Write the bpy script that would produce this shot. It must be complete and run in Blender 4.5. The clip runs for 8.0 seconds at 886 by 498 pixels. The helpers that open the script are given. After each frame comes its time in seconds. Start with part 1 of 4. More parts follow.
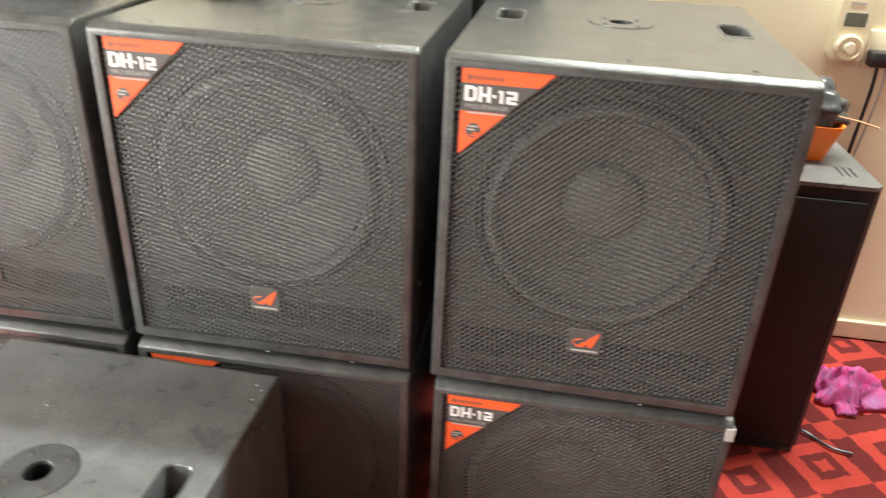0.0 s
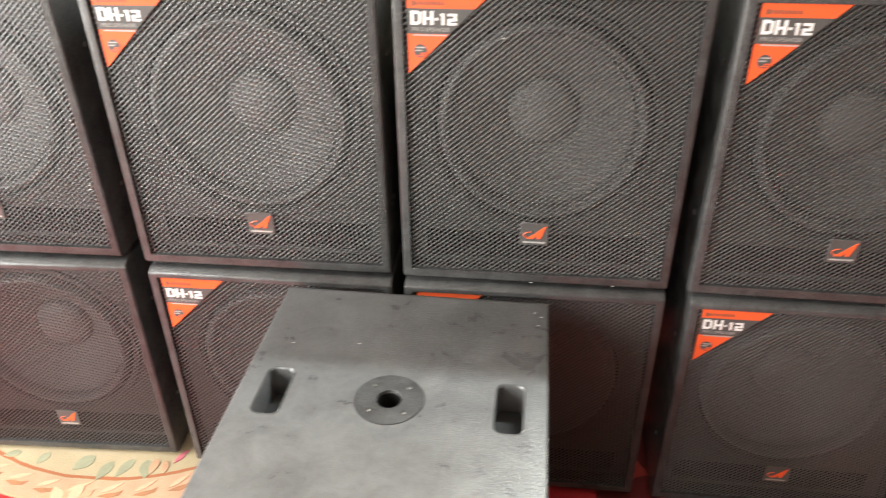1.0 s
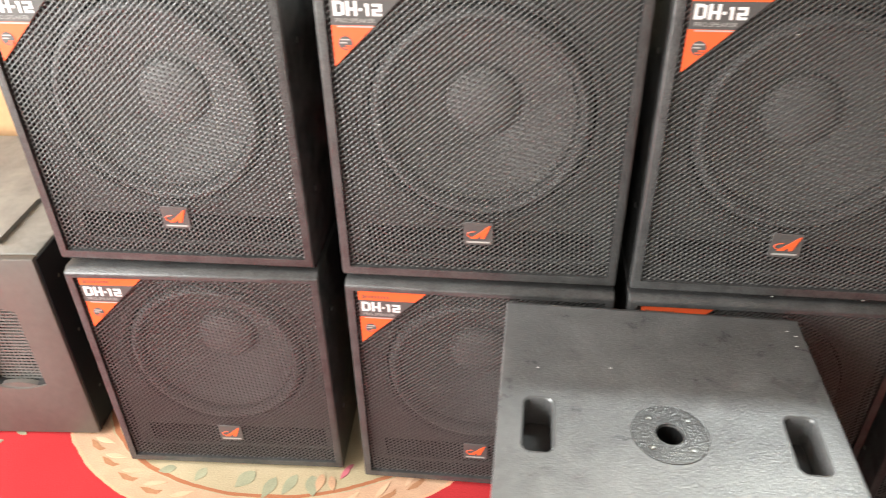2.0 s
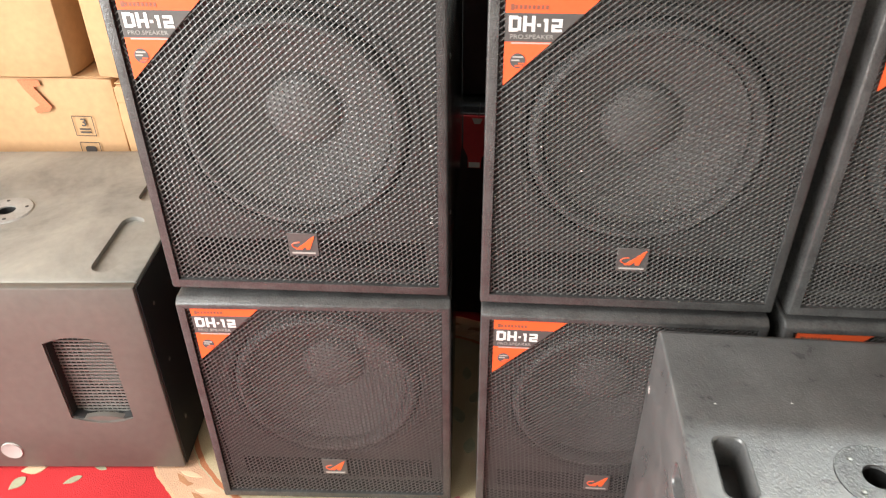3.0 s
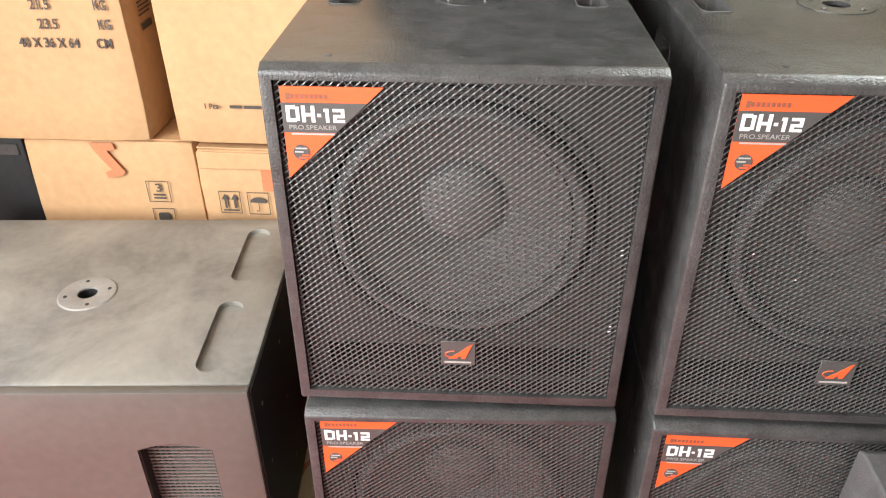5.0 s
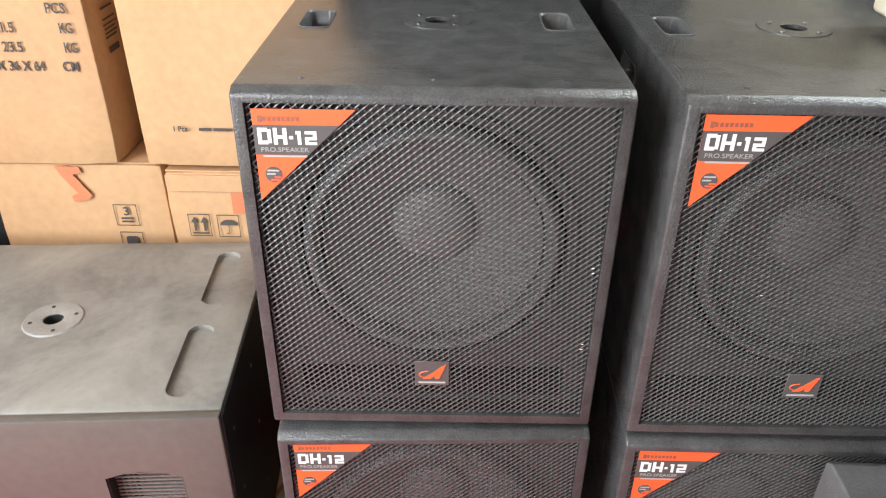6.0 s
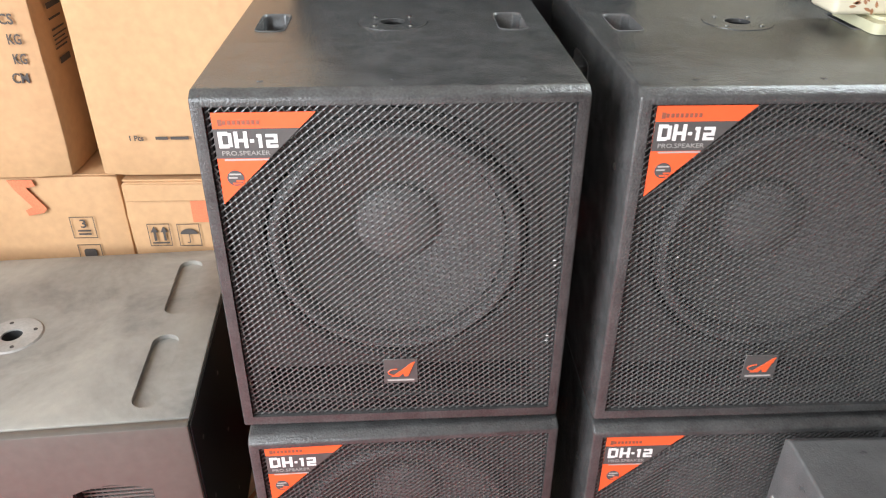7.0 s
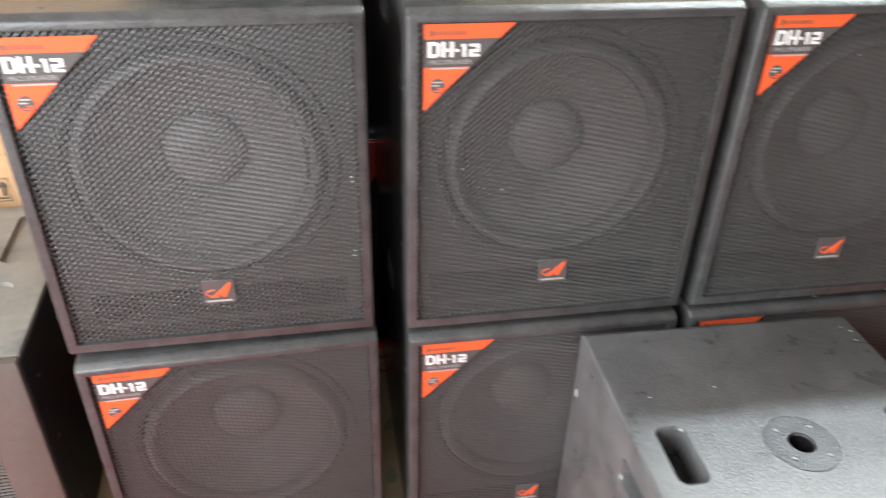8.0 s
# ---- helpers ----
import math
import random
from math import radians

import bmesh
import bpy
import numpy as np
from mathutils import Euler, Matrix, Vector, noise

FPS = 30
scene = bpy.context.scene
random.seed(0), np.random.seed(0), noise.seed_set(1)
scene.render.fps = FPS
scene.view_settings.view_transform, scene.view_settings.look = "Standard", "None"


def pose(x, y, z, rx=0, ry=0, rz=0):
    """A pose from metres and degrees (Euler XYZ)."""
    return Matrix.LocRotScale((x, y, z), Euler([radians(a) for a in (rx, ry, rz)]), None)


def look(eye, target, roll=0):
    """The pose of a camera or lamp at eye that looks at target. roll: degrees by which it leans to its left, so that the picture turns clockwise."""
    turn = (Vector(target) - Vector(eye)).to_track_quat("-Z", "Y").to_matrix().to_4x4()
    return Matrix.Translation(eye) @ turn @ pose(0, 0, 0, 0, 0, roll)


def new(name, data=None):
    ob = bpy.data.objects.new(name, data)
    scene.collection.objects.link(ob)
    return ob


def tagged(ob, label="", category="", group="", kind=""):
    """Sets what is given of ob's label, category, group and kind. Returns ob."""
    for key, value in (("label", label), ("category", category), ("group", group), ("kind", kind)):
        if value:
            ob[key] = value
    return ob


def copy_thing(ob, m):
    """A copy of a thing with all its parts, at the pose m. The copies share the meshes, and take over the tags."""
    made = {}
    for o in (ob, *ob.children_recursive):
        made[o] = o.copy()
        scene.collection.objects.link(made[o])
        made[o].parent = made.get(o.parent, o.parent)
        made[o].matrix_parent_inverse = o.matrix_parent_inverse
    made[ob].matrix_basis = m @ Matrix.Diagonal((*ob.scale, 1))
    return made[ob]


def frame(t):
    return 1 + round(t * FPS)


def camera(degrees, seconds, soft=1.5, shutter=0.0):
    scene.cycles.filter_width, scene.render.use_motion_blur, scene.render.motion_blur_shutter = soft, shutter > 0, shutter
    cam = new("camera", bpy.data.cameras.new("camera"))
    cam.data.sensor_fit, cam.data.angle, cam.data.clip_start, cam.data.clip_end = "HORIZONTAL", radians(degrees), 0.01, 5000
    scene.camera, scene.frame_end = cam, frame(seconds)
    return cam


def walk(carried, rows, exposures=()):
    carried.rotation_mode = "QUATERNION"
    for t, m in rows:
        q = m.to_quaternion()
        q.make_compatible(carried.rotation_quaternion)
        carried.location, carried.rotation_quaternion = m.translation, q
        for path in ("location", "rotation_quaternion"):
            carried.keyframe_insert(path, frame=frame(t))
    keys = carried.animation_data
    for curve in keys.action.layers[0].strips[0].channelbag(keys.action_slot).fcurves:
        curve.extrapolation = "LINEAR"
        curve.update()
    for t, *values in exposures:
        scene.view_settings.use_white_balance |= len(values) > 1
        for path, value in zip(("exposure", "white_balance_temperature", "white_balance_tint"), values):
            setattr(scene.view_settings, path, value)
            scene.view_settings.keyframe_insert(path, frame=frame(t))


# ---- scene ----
cam = camera(61.3, 8.0, soft=1.1, shutter=0.35)
PATH = [
    (0, (0.5486, 0.7066, 1.1574), (0.3222, 2.4685, 0.2385), 2.96),
    (0.2, (0.4681, 0.6905, 1.1831), (0.2325, 2.4484, 0.2588), 1.88),
    (0.5, (0.3372, 0.6261, 1.1970), (0.1342, 2.3758, 0.2497), 0.12),
    (0.7, (0.2579, 0.5835, 1.1844), (0.0770, 2.3056, 0.1836), -0.32),
    (1, (0.1498, 0.5749, 1.1860), (-0.0424, 2.2598, 0.1258), -0.68),
    (1.2, (0.0683, 0.5946, 1.1782), (-0.1402, 2.2663, 0.1003), -0.75),
    (1.5, (-0.0532, 0.6343, 1.1838), (-0.2569, 2.2916, 0.0829), -0.53),
    (1.7, (-0.1062, 0.6455, 1.1909), (-0.3093, 2.2940, 0.0767), -0.85),
    (2, (-0.2117, 0.6504, 1.1896), (-0.4001, 2.2959, 0.0685), -1.00),
    (2.2, (-0.2878, 0.6422, 1.1934), (-0.4557, 2.2875, 0.0689), -0.97),
    (3.3, (-0.4932, 0.7685, 1.1857), (-0.6208, 2.4210, 0.0663), -0.33),
    (3.5, (-0.5062, 0.8200, 1.1901), (-0.6337, 2.4710, 0.0685), -0.30),
    (4, (-0.5539, 0.8816, 1.1987), (-0.6785, 2.5385, 0.0854), -0.05),
    (4.2, (-0.5832, 0.8875, 1.2009), (-0.7112, 2.5457, 0.0899), -0.08),
    (4.5, (-0.6582, 0.8759, 1.2035), (-0.7765, 2.5438, 0.1061), 0.18),
    (4.7, (-0.7063, 0.8624, 1.2120), (-0.8194, 2.5342, 0.1200), 0.14),
    (5.8, (-0.7251, 0.8540, 1.2202), (-0.7658, 2.5607, 0.1783), 0.68),
    (6, (-0.7207, 0.8533, 1.2192), (-0.7437, 2.5650, 0.1848), 0.84),
    (6.5, (-0.7184, 0.8550, 1.2197), (-0.6986, 2.5722, 0.1946), 0.64),
    (7, (-0.7239, 0.8384, 1.2179), (-0.6442, 2.5550, 0.1946), 0.42),
    (7.3, (-0.7278, 0.8085, 1.1956), (-0.5884, 2.5197, 0.1697), 0.64),
    (7.5, (-0.7051, 0.7849, 1.1860), (-0.5235, 2.4866, 0.1510), 0.85),
    (7.7, (-0.6746, 0.7529, 1.1884), (-0.4518, 2.4455, 0.1465), 0.94),
    (8, (-0.5854, 0.7215, 1.1882), (-0.2898, 2.3856, 0.1189), 1.51),
]
walk(cam, [(t, look(eye, target, roll)) for t, eye, target, roll in PATH],
     exposures=[(0.0, 0.4, 7000, 7), (1.0, 0.33, 7000, 10), (2.2, 0.15, 6950, 10), (3.5, -0.08, 7000, 10), (4.7, -0.13, 6850, 10), (5.8, -0.28, 6450, 10), (7.0, -0.31, 6350, 10), (7.5, -0.31, 6300, 10), (8.0, -0.18, 6450, 10)])

# ---- light ----
world = bpy.data.worlds.new("world")
scene.world = world
world.use_nodes = True
wn = world.node_tree.nodes
sky = wn.new("ShaderNodeTexSky")
sky.sky_type = "NISHITA"
sky.sun_disc = False
sky.sun_elevation = radians(42)
sky.sun_rotation = radians(200)
wn["Background"].inputs["Strength"].default_value = 0.12
world.node_tree.links.new(sky.outputs["Color"], wn["Background"].inputs["Color"])


def area_lamp(name, eye, target, w, h, power, colour):
    data = bpy.data.lights.new(name, "AREA")
    data.shape, data.size, data.size_y, data.energy, data.color = "RECTANGLE", w, h, power, colour
    ob = new(name, data)
    ob.matrix_world = look(eye, target)
    return ob


# daylight in the shop's open front and in its side window
area_lamp("front_daylight", (-1.5, -3.0, 1.3), (-1.3, 0.2, 0.1), 1.1, 2.2, 55, (0.95, 0.98, 1.0))
area_lamp("side_daylight", (-2.12, 0.4, 1.4), (0, 0.7, 0.85), 1.7, 1.7, 155, (0.93, 0.97, 1.0))
# fluorescent fitting on the ceiling behind the stacks
area_lamp("ceiling_tube", (1.3, 2.46, 2.83), (1.3, 2.44, 0), 1.9, 0.14, 125, (0.84, 0.95, 1.0))

# ---- materials ----


def material(name, base=(0.5, 0.5, 0.5), rough=0.5, metal=0.0, vary=0.0, vscale=6.0, bump=0.0, bscale=200.0, relief=0.002,
             dust=None, dscale=3.0, damount=0.3, coat=0.0, spec=0.5):
    """A painted or grained surface: base colour, variation at two scales, fine relief and patches of dust."""
    m = bpy.data.materials.new(name)
    m.use_nodes = True
    n, l = m.node_tree.nodes, m.node_tree.links
    b = n["Principled BSDF"]
    b.inputs["Base Color"].default_value = (*base, 1)
    b.inputs["Roughness"].default_value = rough
    b.inputs["Metallic"].default_value = metal
    b.inputs["Coat Weight"].default_value = coat
    b.inputs["Specular IOR Level"].default_value = spec
    tc = n.new("ShaderNodeTexCoord")
    col = None
    if vary or dust:
        info = n.new("ShaderNodeObjectInfo")
        shift = n.new("ShaderNodeVectorMath")
        shift.operation = "MULTIPLY_ADD"
        l.new(info.outputs["Random"], shift.inputs[0])
        shift.inputs[1].default_value = (17.0, 9.0, 5.0)
        l.new(tc.outputs["Object"], shift.inputs[2])
    if vary:
        na, nb, mx, ramp = (n.new("ShaderNodeTexNoise"), n.new("ShaderNodeTexNoise"), n.new("ShaderNodeMath"),
                            n.new("ShaderNodeMapRange"))
        na.inputs["Scale"].default_value, na.inputs["Detail"].default_value = vscale, 6
        nb.inputs["Scale"].default_value, nb.inputs["Detail"].default_value = vscale * 14, 4
        l.new(shift.outputs[0], na.inputs["Vector"])
        l.new(shift.outputs[0], nb.inputs["Vector"])
        mx.operation = "ADD"
        l.new(na.outputs["Fac"], mx.inputs[0])
        l.new(nb.outputs["Fac"], mx.inputs[1])
        ramp.inputs["From Min"].default_value, ramp.inputs["From Max"].default_value = 0.6, 1.4
        ramp.inputs["To Min"].default_value, ramp.inputs["To Max"].default_value = 1 - vary, 1 + vary
        l.new(mx.outputs[0], ramp.inputs["Value"])
        mul = n.new("ShaderNodeVectorMath")
        mul.operation = "SCALE"
        mul.inputs[0].default_value = base
        l.new(ramp.outputs[0], mul.inputs["Scale"])
        col = mul.outputs[0]
    if dust:
        nd, rd, mix = n.new("ShaderNodeTexNoise"), n.new("ShaderNodeMapRange"), n.new("ShaderNodeMix")
        nd.inputs["Scale"].default_value, nd.inputs["Detail"].default_value = dscale, 8
        nd.inputs["Roughness"].default_value, nd.inputs["Distortion"].default_value = 0.65, 0.6
        l.new(shift.outputs[0], nd.inputs["Vector"])
        rd.inputs["From Min"].default_value, rd.inputs["From Max"].default_value = 0.35, 0.8
        rd.inputs["To Max"].default_value = damount
        l.new(nd.outputs["Fac"], rd.inputs["Value"])
        mix.data_type = "RGBA"
        mix.inputs["A"].default_value = (*base, 1)
        mix.inputs["B"].default_value = (*dust, 1)
        l.new(rd.outputs[0], mix.inputs["Factor"])
        if col:
            l.new(col, mix.inputs["A"])
        col = mix.outputs["Result"]
        rr = n.new("ShaderNodeMapRange")
        rr.inputs["To Min"].default_value, rr.inputs["To Max"].default_value = rough, min(1, rough + 0.12)
        l.new(rd.outputs[0], rr.inputs["Value"])
        l.new(rr.outputs[0], b.inputs["Roughness"])
    if col:
        l.new(col, b.inputs["Base Color"])
    if bump:
        nt, bp = n.new("ShaderNodeTexNoise"), n.new("ShaderNodeBump")
        nt.inputs["Scale"].default_value, nt.inputs["Detail"].default_value = bscale, 3
        l.new(tc.outputs["Object"], nt.inputs["Vector"])
        bp.inputs["Strength"].default_value, bp.inputs["Distance"].default_value = bump, relief
        l.new(nt.outputs["Fac"], bp.inputs["Height"])
        l.new(bp.outputs[0], b.inputs["Normal"])
    return m


BLACK = material("textured black paint", (0.05, 0.0495, 0.049), 0.2, vary=0.45, vscale=26, bump=0.9, bscale=360, relief=0.0009,
                 dust=(0.14, 0.142, 0.142), dscale=24, damount=0.32)
BLACK_DUSTY = material("dusty textured black paint", (0.095, 0.095, 0.095), 0.27, vary=0.18, vscale=7, bump=0.8, bscale=380, relief=0.0008,
                       dust=(0.26, 0.26, 0.255), dscale=16, damount=0.45)
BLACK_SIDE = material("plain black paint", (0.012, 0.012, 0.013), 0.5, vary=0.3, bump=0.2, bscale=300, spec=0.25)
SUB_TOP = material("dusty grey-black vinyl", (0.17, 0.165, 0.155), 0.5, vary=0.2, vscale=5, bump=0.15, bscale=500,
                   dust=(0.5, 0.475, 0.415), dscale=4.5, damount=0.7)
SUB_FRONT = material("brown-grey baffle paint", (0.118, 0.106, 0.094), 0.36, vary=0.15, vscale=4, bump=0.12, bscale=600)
MESH = material("black coated expanded metal", (0.066, 0.0645, 0.0625), 0.35, metal=0.0, vary=0.2, vscale=12, spec=0.78)
WIRE = material("dusty black wire", (0.15, 0.142, 0.13), 0.4, vary=0.2, vscale=20)
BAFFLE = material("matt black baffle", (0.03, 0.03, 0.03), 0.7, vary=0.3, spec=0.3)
FRONT_BAFFLE = material("dusty black baffle board", (0.06, 0.06, 0.059), 0.6, vary=0.25, vscale=8)
WELL = material("matt black tube", (0.008, 0.008, 0.008), 0.8, vary=0.2, spec=0.2)
CONE = material("grey paper cone", (0.15, 0.148, 0.145), 0.6, vary=0.25, vscale=9, bump=0.3, bscale=260)
RUBBER = material("black rubber surround", (0.14, 0.14, 0.14), 0.4, vary=0.2, vscale=9)
CAP = material("grey paper dust cap", (0.19, 0.19, 0.188), 0.55, vary=0.2, vscale=14, bump=0.2, bscale=300)
ORANGE = material("orange printed label", (0.87, 0.125, 0.04), 0.35, vary=0.05, vscale=20)
GREY_BAND = material("dark grey printed band", (0.085, 0.083, 0.08), 0.42, vary=0.1, vscale=20)
WHITE = material("white print", (0.82, 0.8, 0.78), 0.5, vary=0.04)
FAINT = material("grey print", (0.33, 0.325, 0.31), 0.5, vary=0.05)
PALE = material("pale grey print", (0.4, 0.39, 0.37), 0.5, vary=0.05)
DARK_PRINT = material("dark red-brown print", (0.25, 0.09, 0.055), 0.5, vary=0.05)
STEEL = material("zinc screw", (0.17, 0.165, 0.155), 0.4, metal=1.0, vary=0.15, vscale=40)
SOCKET = material("black coated socket plate", (0.055, 0.055, 0.056), 0.2, vary=0.2, vscale=20, bump=0.1)
CUP = material("smooth grey-black plastic", (0.1, 0.1, 0.1), 0.2, vary=0.25, vscale=25)
SUB_SOCKET = material("dusty grey socket plate", (0.26, 0.25, 0.235), 0.55, vary=0.2, vscale=16)
CARD = material("brown corrugated cardboard", (0.54, 0.325, 0.168), 0.75, vary=0.12, vscale=4, bump=0.35, bscale=22)
TAPE = material("brown packing tape", (0.53, 0.32, 0.163), 0.4, vary=0.08, vscale=10)
RED_TAPE = material("faded red tape", (0.66, 0.2, 0.095), 0.45, vary=0.2, vscale=20)
INK = material("grey-black carton ink", (0.07, 0.06, 0.055), 0.7, vary=0.2, vscale=40)
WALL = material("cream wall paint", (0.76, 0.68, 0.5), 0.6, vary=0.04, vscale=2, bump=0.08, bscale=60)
# dark tone for unseen walls, so less light bounces onto the right stacks
WALL_LOW_BOUNCE = material("wall darkened to cut bounce", (0.3, 0.265, 0.215), 0.6, vary=0.08, vscale=2, bump=0.08, bscale=60)
CEIL = material("white ceiling paint", (0.62, 0.6, 0.56), 0.7, vary=0.03, vscale=2)
SKIRT = material("cream skirting", (0.66, 0.54, 0.4), 0.45, vary=0.06, vscale=5)
CREAM = material("cream moulded plastic", (0.72, 0.66, 0.5), 0.4, vary=0.03, vscale=8)
FOOT_GREEN = material("yellow-green plastic", (0.6, 0.58, 0.4), 0.45, vary=0.04, vscale=8)
PLASTIC_BLACK = material("black plastic", (0.02, 0.02, 0.022), 0.35, vary=0.2, vscale=10)
BOWL = material("orange plastic basket", (0.9, 0.2, 0.02), 0.35, vary=0.05, vscale=10)
BAG = material("dark grey plastic film", (0.06, 0.06, 0.065), 0.2, vary=0.4, vscale=15, bump=0.5, bscale=60)
METER = material("ivory plastic", (0.72, 0.64, 0.46), 0.4, vary=0.04, vscale=20)
SCREEN = material("grey display", (0.12, 0.125, 0.1), 0.2, vary=0.1)
PINK = material("pink checked cloth", (0.78, 0.06, 0.3), 0.85, vary=0.4, vscale=16, dust=(0.5, 0.42, 0.72), dscale=26, damount=0.85)
RED_TAG = material("red hang tag", (0.45, 0.03, 0.035), 0.4, vary=0.15, vscale=20)
LEAF = material("sage green woven pile", (0.33, 0.33, 0.22), 0.95, vary=0.25, vscale=30)
PETAL = material("orange woven pile", (0.55, 0.33, 0.2), 0.95, vary=0.25, vscale=30)
ROSE = material("rose pink woven pile", (0.5, 0.13, 0.16), 0.95, vary=0.25, vscale=30)
SCROLL = material("brown woven pile", (0.4, 0.19, 0.095), 0.95, vary=0.25, vscale=30)
LIGHT_SCROLL = material("pale peach woven pile", (0.66, 0.43, 0.28), 0.95, vary=0.15, vscale=30)
SCREED = material("pale grey floor screed", (0.5, 0.485, 0.455), 0.6, vary=0.2, vscale=3, bump=0.1, bscale=40)
PAVE = material("grey paving", (0.3, 0.29, 0.27), 0.8, vary=0.2, vscale=2)


class Nodes:
    """Short hands for a node tree of maths."""

    def __init__(self, name, rough):
        self.m = bpy.data.materials.new(name)
        self.m.use_nodes = True
        self.n, self.l = self.m.node_tree.nodes, self.m.node_tree.links
        self.b = self.n["Principled BSDF"]
        self.b.inputs["Roughness"].default_value = rough
        self.b.inputs["Specular IOR Level"].default_value = 0.15
        self.tc = self.n.new("ShaderNodeTexCoord")
        sep = self.n.new("ShaderNodeSeparateXYZ")
        self.l.new(self.tc.outputs["Object"], sep.inputs[0])
        self.x, self.y = sep.outputs[0], sep.outputs[1]

    def math(self, op, *args):
        k = self.n.new("ShaderNodeMath")
        k.operation = op
        for i, a in enumerate(args):
            if isinstance(a, (int, float)):
                k.inputs[i].default_value = a
            else:
                self.l.new(a, k.inputs[i])
        return k.outputs[0]

    def mix(self, f, a, b):
        k = self.n.new("ShaderNodeMix")
        k.data_type = "RGBA"
        for key, v in (("Factor", f), ("A", a), ("B", b)):
            if isinstance(v, tuple):
                k.inputs[key].default_value = (*v, 1)
            else:
                self.l.new(v, k.inputs[key])
        return k.outputs["Result"]

    def noise(self, scale, detail=4):
        k = self.n.new("ShaderNodeTexNoise")
        k.inputs["Scale"].default_value, k.inputs["Detail"].default_value = scale, detail
        self.l.new(self.tc.outputs["Object"], k.inputs["Vector"])
        return k.outputs["Fac"]

    def finish(self, colour, pile):
        fine = self.noise(420, 3)
        shade = self.math("MULTIPLY_ADD", fine, 0.7, 0.65)
        wear = self.math("MULTIPLY_ADD", self.noise(5), 0.5, 0.75)
        k = self.n.new("ShaderNodeVectorMath")
        k.operation = "SCALE"
        self.l.new(colour, k.inputs[0])
        self.l.new(self.math("MULTIPLY", shade, wear), k.inputs["Scale"])
        self.l.new(k.outputs[0], self.b.inputs["Base Color"])
        bp = self.n.new("ShaderNodeBump")
        bp.inputs["Strength"].default_value, bp.inputs["Distance"].default_value = pile, 0.003
        self.l.new(fine, bp.inputs["Height"])
        self.l.new(bp.outputs[0], self.b.inputs["Normal"])
        return self.m


def square_carpet():
    """Dark red carpet with rows of bright red hollow squares and small solid squares between."""
    k = Nodes("red carpet with squares", 0.95)
    turn = 0.42
    u = k.math("ADD", k.math("MULTIPLY", k.x, math.cos(turn)), k.math("MULTIPLY", k.y, math.sin(turn)))
    v = k.math("SUBTRACT", k.math("MULTIPLY", k.y, math.cos(turn)), k.math("MULTIPLY", k.x, math.sin(turn)))
    wob = k.math("MULTIPLY_ADD", k.noise(30), 0.02, -0.01)

    def ring(size, half, off):
        a = k.math("ABSOLUTE", k.math("SUBTRACT", k.math("PINGPONG", k.math("ADD", u, off), size / 2), 0))
        b = k.math("ABSOLUTE", k.math("SUBTRACT", k.math("PINGPONG", k.math("ADD", v, off), size / 2), 0))
        d = k.math("ADD", k.math("MAXIMUM", a, b), wob)
        return k.math("LESS_THAN", d, half), d

    big, d = ring(0.2, 0.072, 0.0)
    hole = k.math("LESS_THAN", d, 0.038)
    dot = k.math("LESS_THAN", d, 0.016)
    small, _ = ring(0.2, 0.03, 0.1)
    f = k.math("MAXIMUM", k.math("MAXIMUM", k.math("SUBTRACT", big, hole), dot), small)
    col = k.mix(f, (0.13, 0.019, 0.018), (0.4, 0.046, 0.034))
    return k.finish(col, 0.6)


MED = (-0.692, 1.815, 0.486, 0.36)


def medallion_carpet():
    """Plain red carpet with one oval cream medallion, bordered by a peach band between brown lines."""
    k = Nodes("red carpet with medallion", 0.95)
    cx, cy, a, b = MED
    dx = k.math("DIVIDE", k.math("SUBTRACT", k.x, cx), a)
    dy = k.math("DIVIDE", k.math("SUBTRACT", k.y, cy), b)
    r = k.math("SQRT", k.math("ADD", k.math("MULTIPLY", dx, dx), k.math("MULTIPLY", dy, dy)))
    r = k.math("ADD", r, k.math("MULTIPLY_ADD", k.noise(18), 0.03, -0.015))
    cream = k.mix(k.noise(9), (0.42, 0.335, 0.2), (0.55, 0.455, 0.31))
    peach = k.mix(k.noise(26), (0.56, 0.31, 0.2), (0.62, 0.42, 0.28))
    inner = k.math("LESS_THAN", r, 0.82)
    line = k.math("MULTIPLY", k.math("GREATER_THAN", r, 0.79), k.math("LESS_THAN", r, 0.812))
    out = k.math("GREATER_THAN", r, 1.0)
    edge = k.math("GREATER_THAN", r, 0.985)
    col = k.mix(inner, peach, cream)
    col = k.mix(line, col, (0.42, 0.16, 0.08))
    col = k.mix(edge, col, (0.8, 0.4, 0.25))
    red = k.mix(k.noise(3), (0.46, 0.03, 0.036), (0.54, 0.04, 0.043))
    col = k.mix(out, col, red)
    return k.finish(col, 0.6)


SQUARES, MEDALLION = square_carpet(), medallion_carpet()

# ---- mesh helpers ----


def part(name, bm, mat, parent=None, label="", sharp=38, m=None):
    """Links a bmesh as one mesh object, under parent if there is one."""
    for f in bm.faces:
        f.smooth = True
    for e in bm.edges:
        if len(e.link_faces) == 2 and e.calc_face_angle(0) > radians(sharp):
            e.smooth = False
    me = bpy.data.meshes.new(name)
    bm.to_mesh(me)
    bm.free()
    me.materials.append(mat)
    ob = new(name, me)
    if parent:
        ob.parent = parent
    if m:
        ob.matrix_basis = m
    if label:
        ob["label"] = label
    return ob


def empty(name, m):
    ob = new(name)
    ob.empty_display_size = 0.05
    ob.matrix_basis = m
    return ob


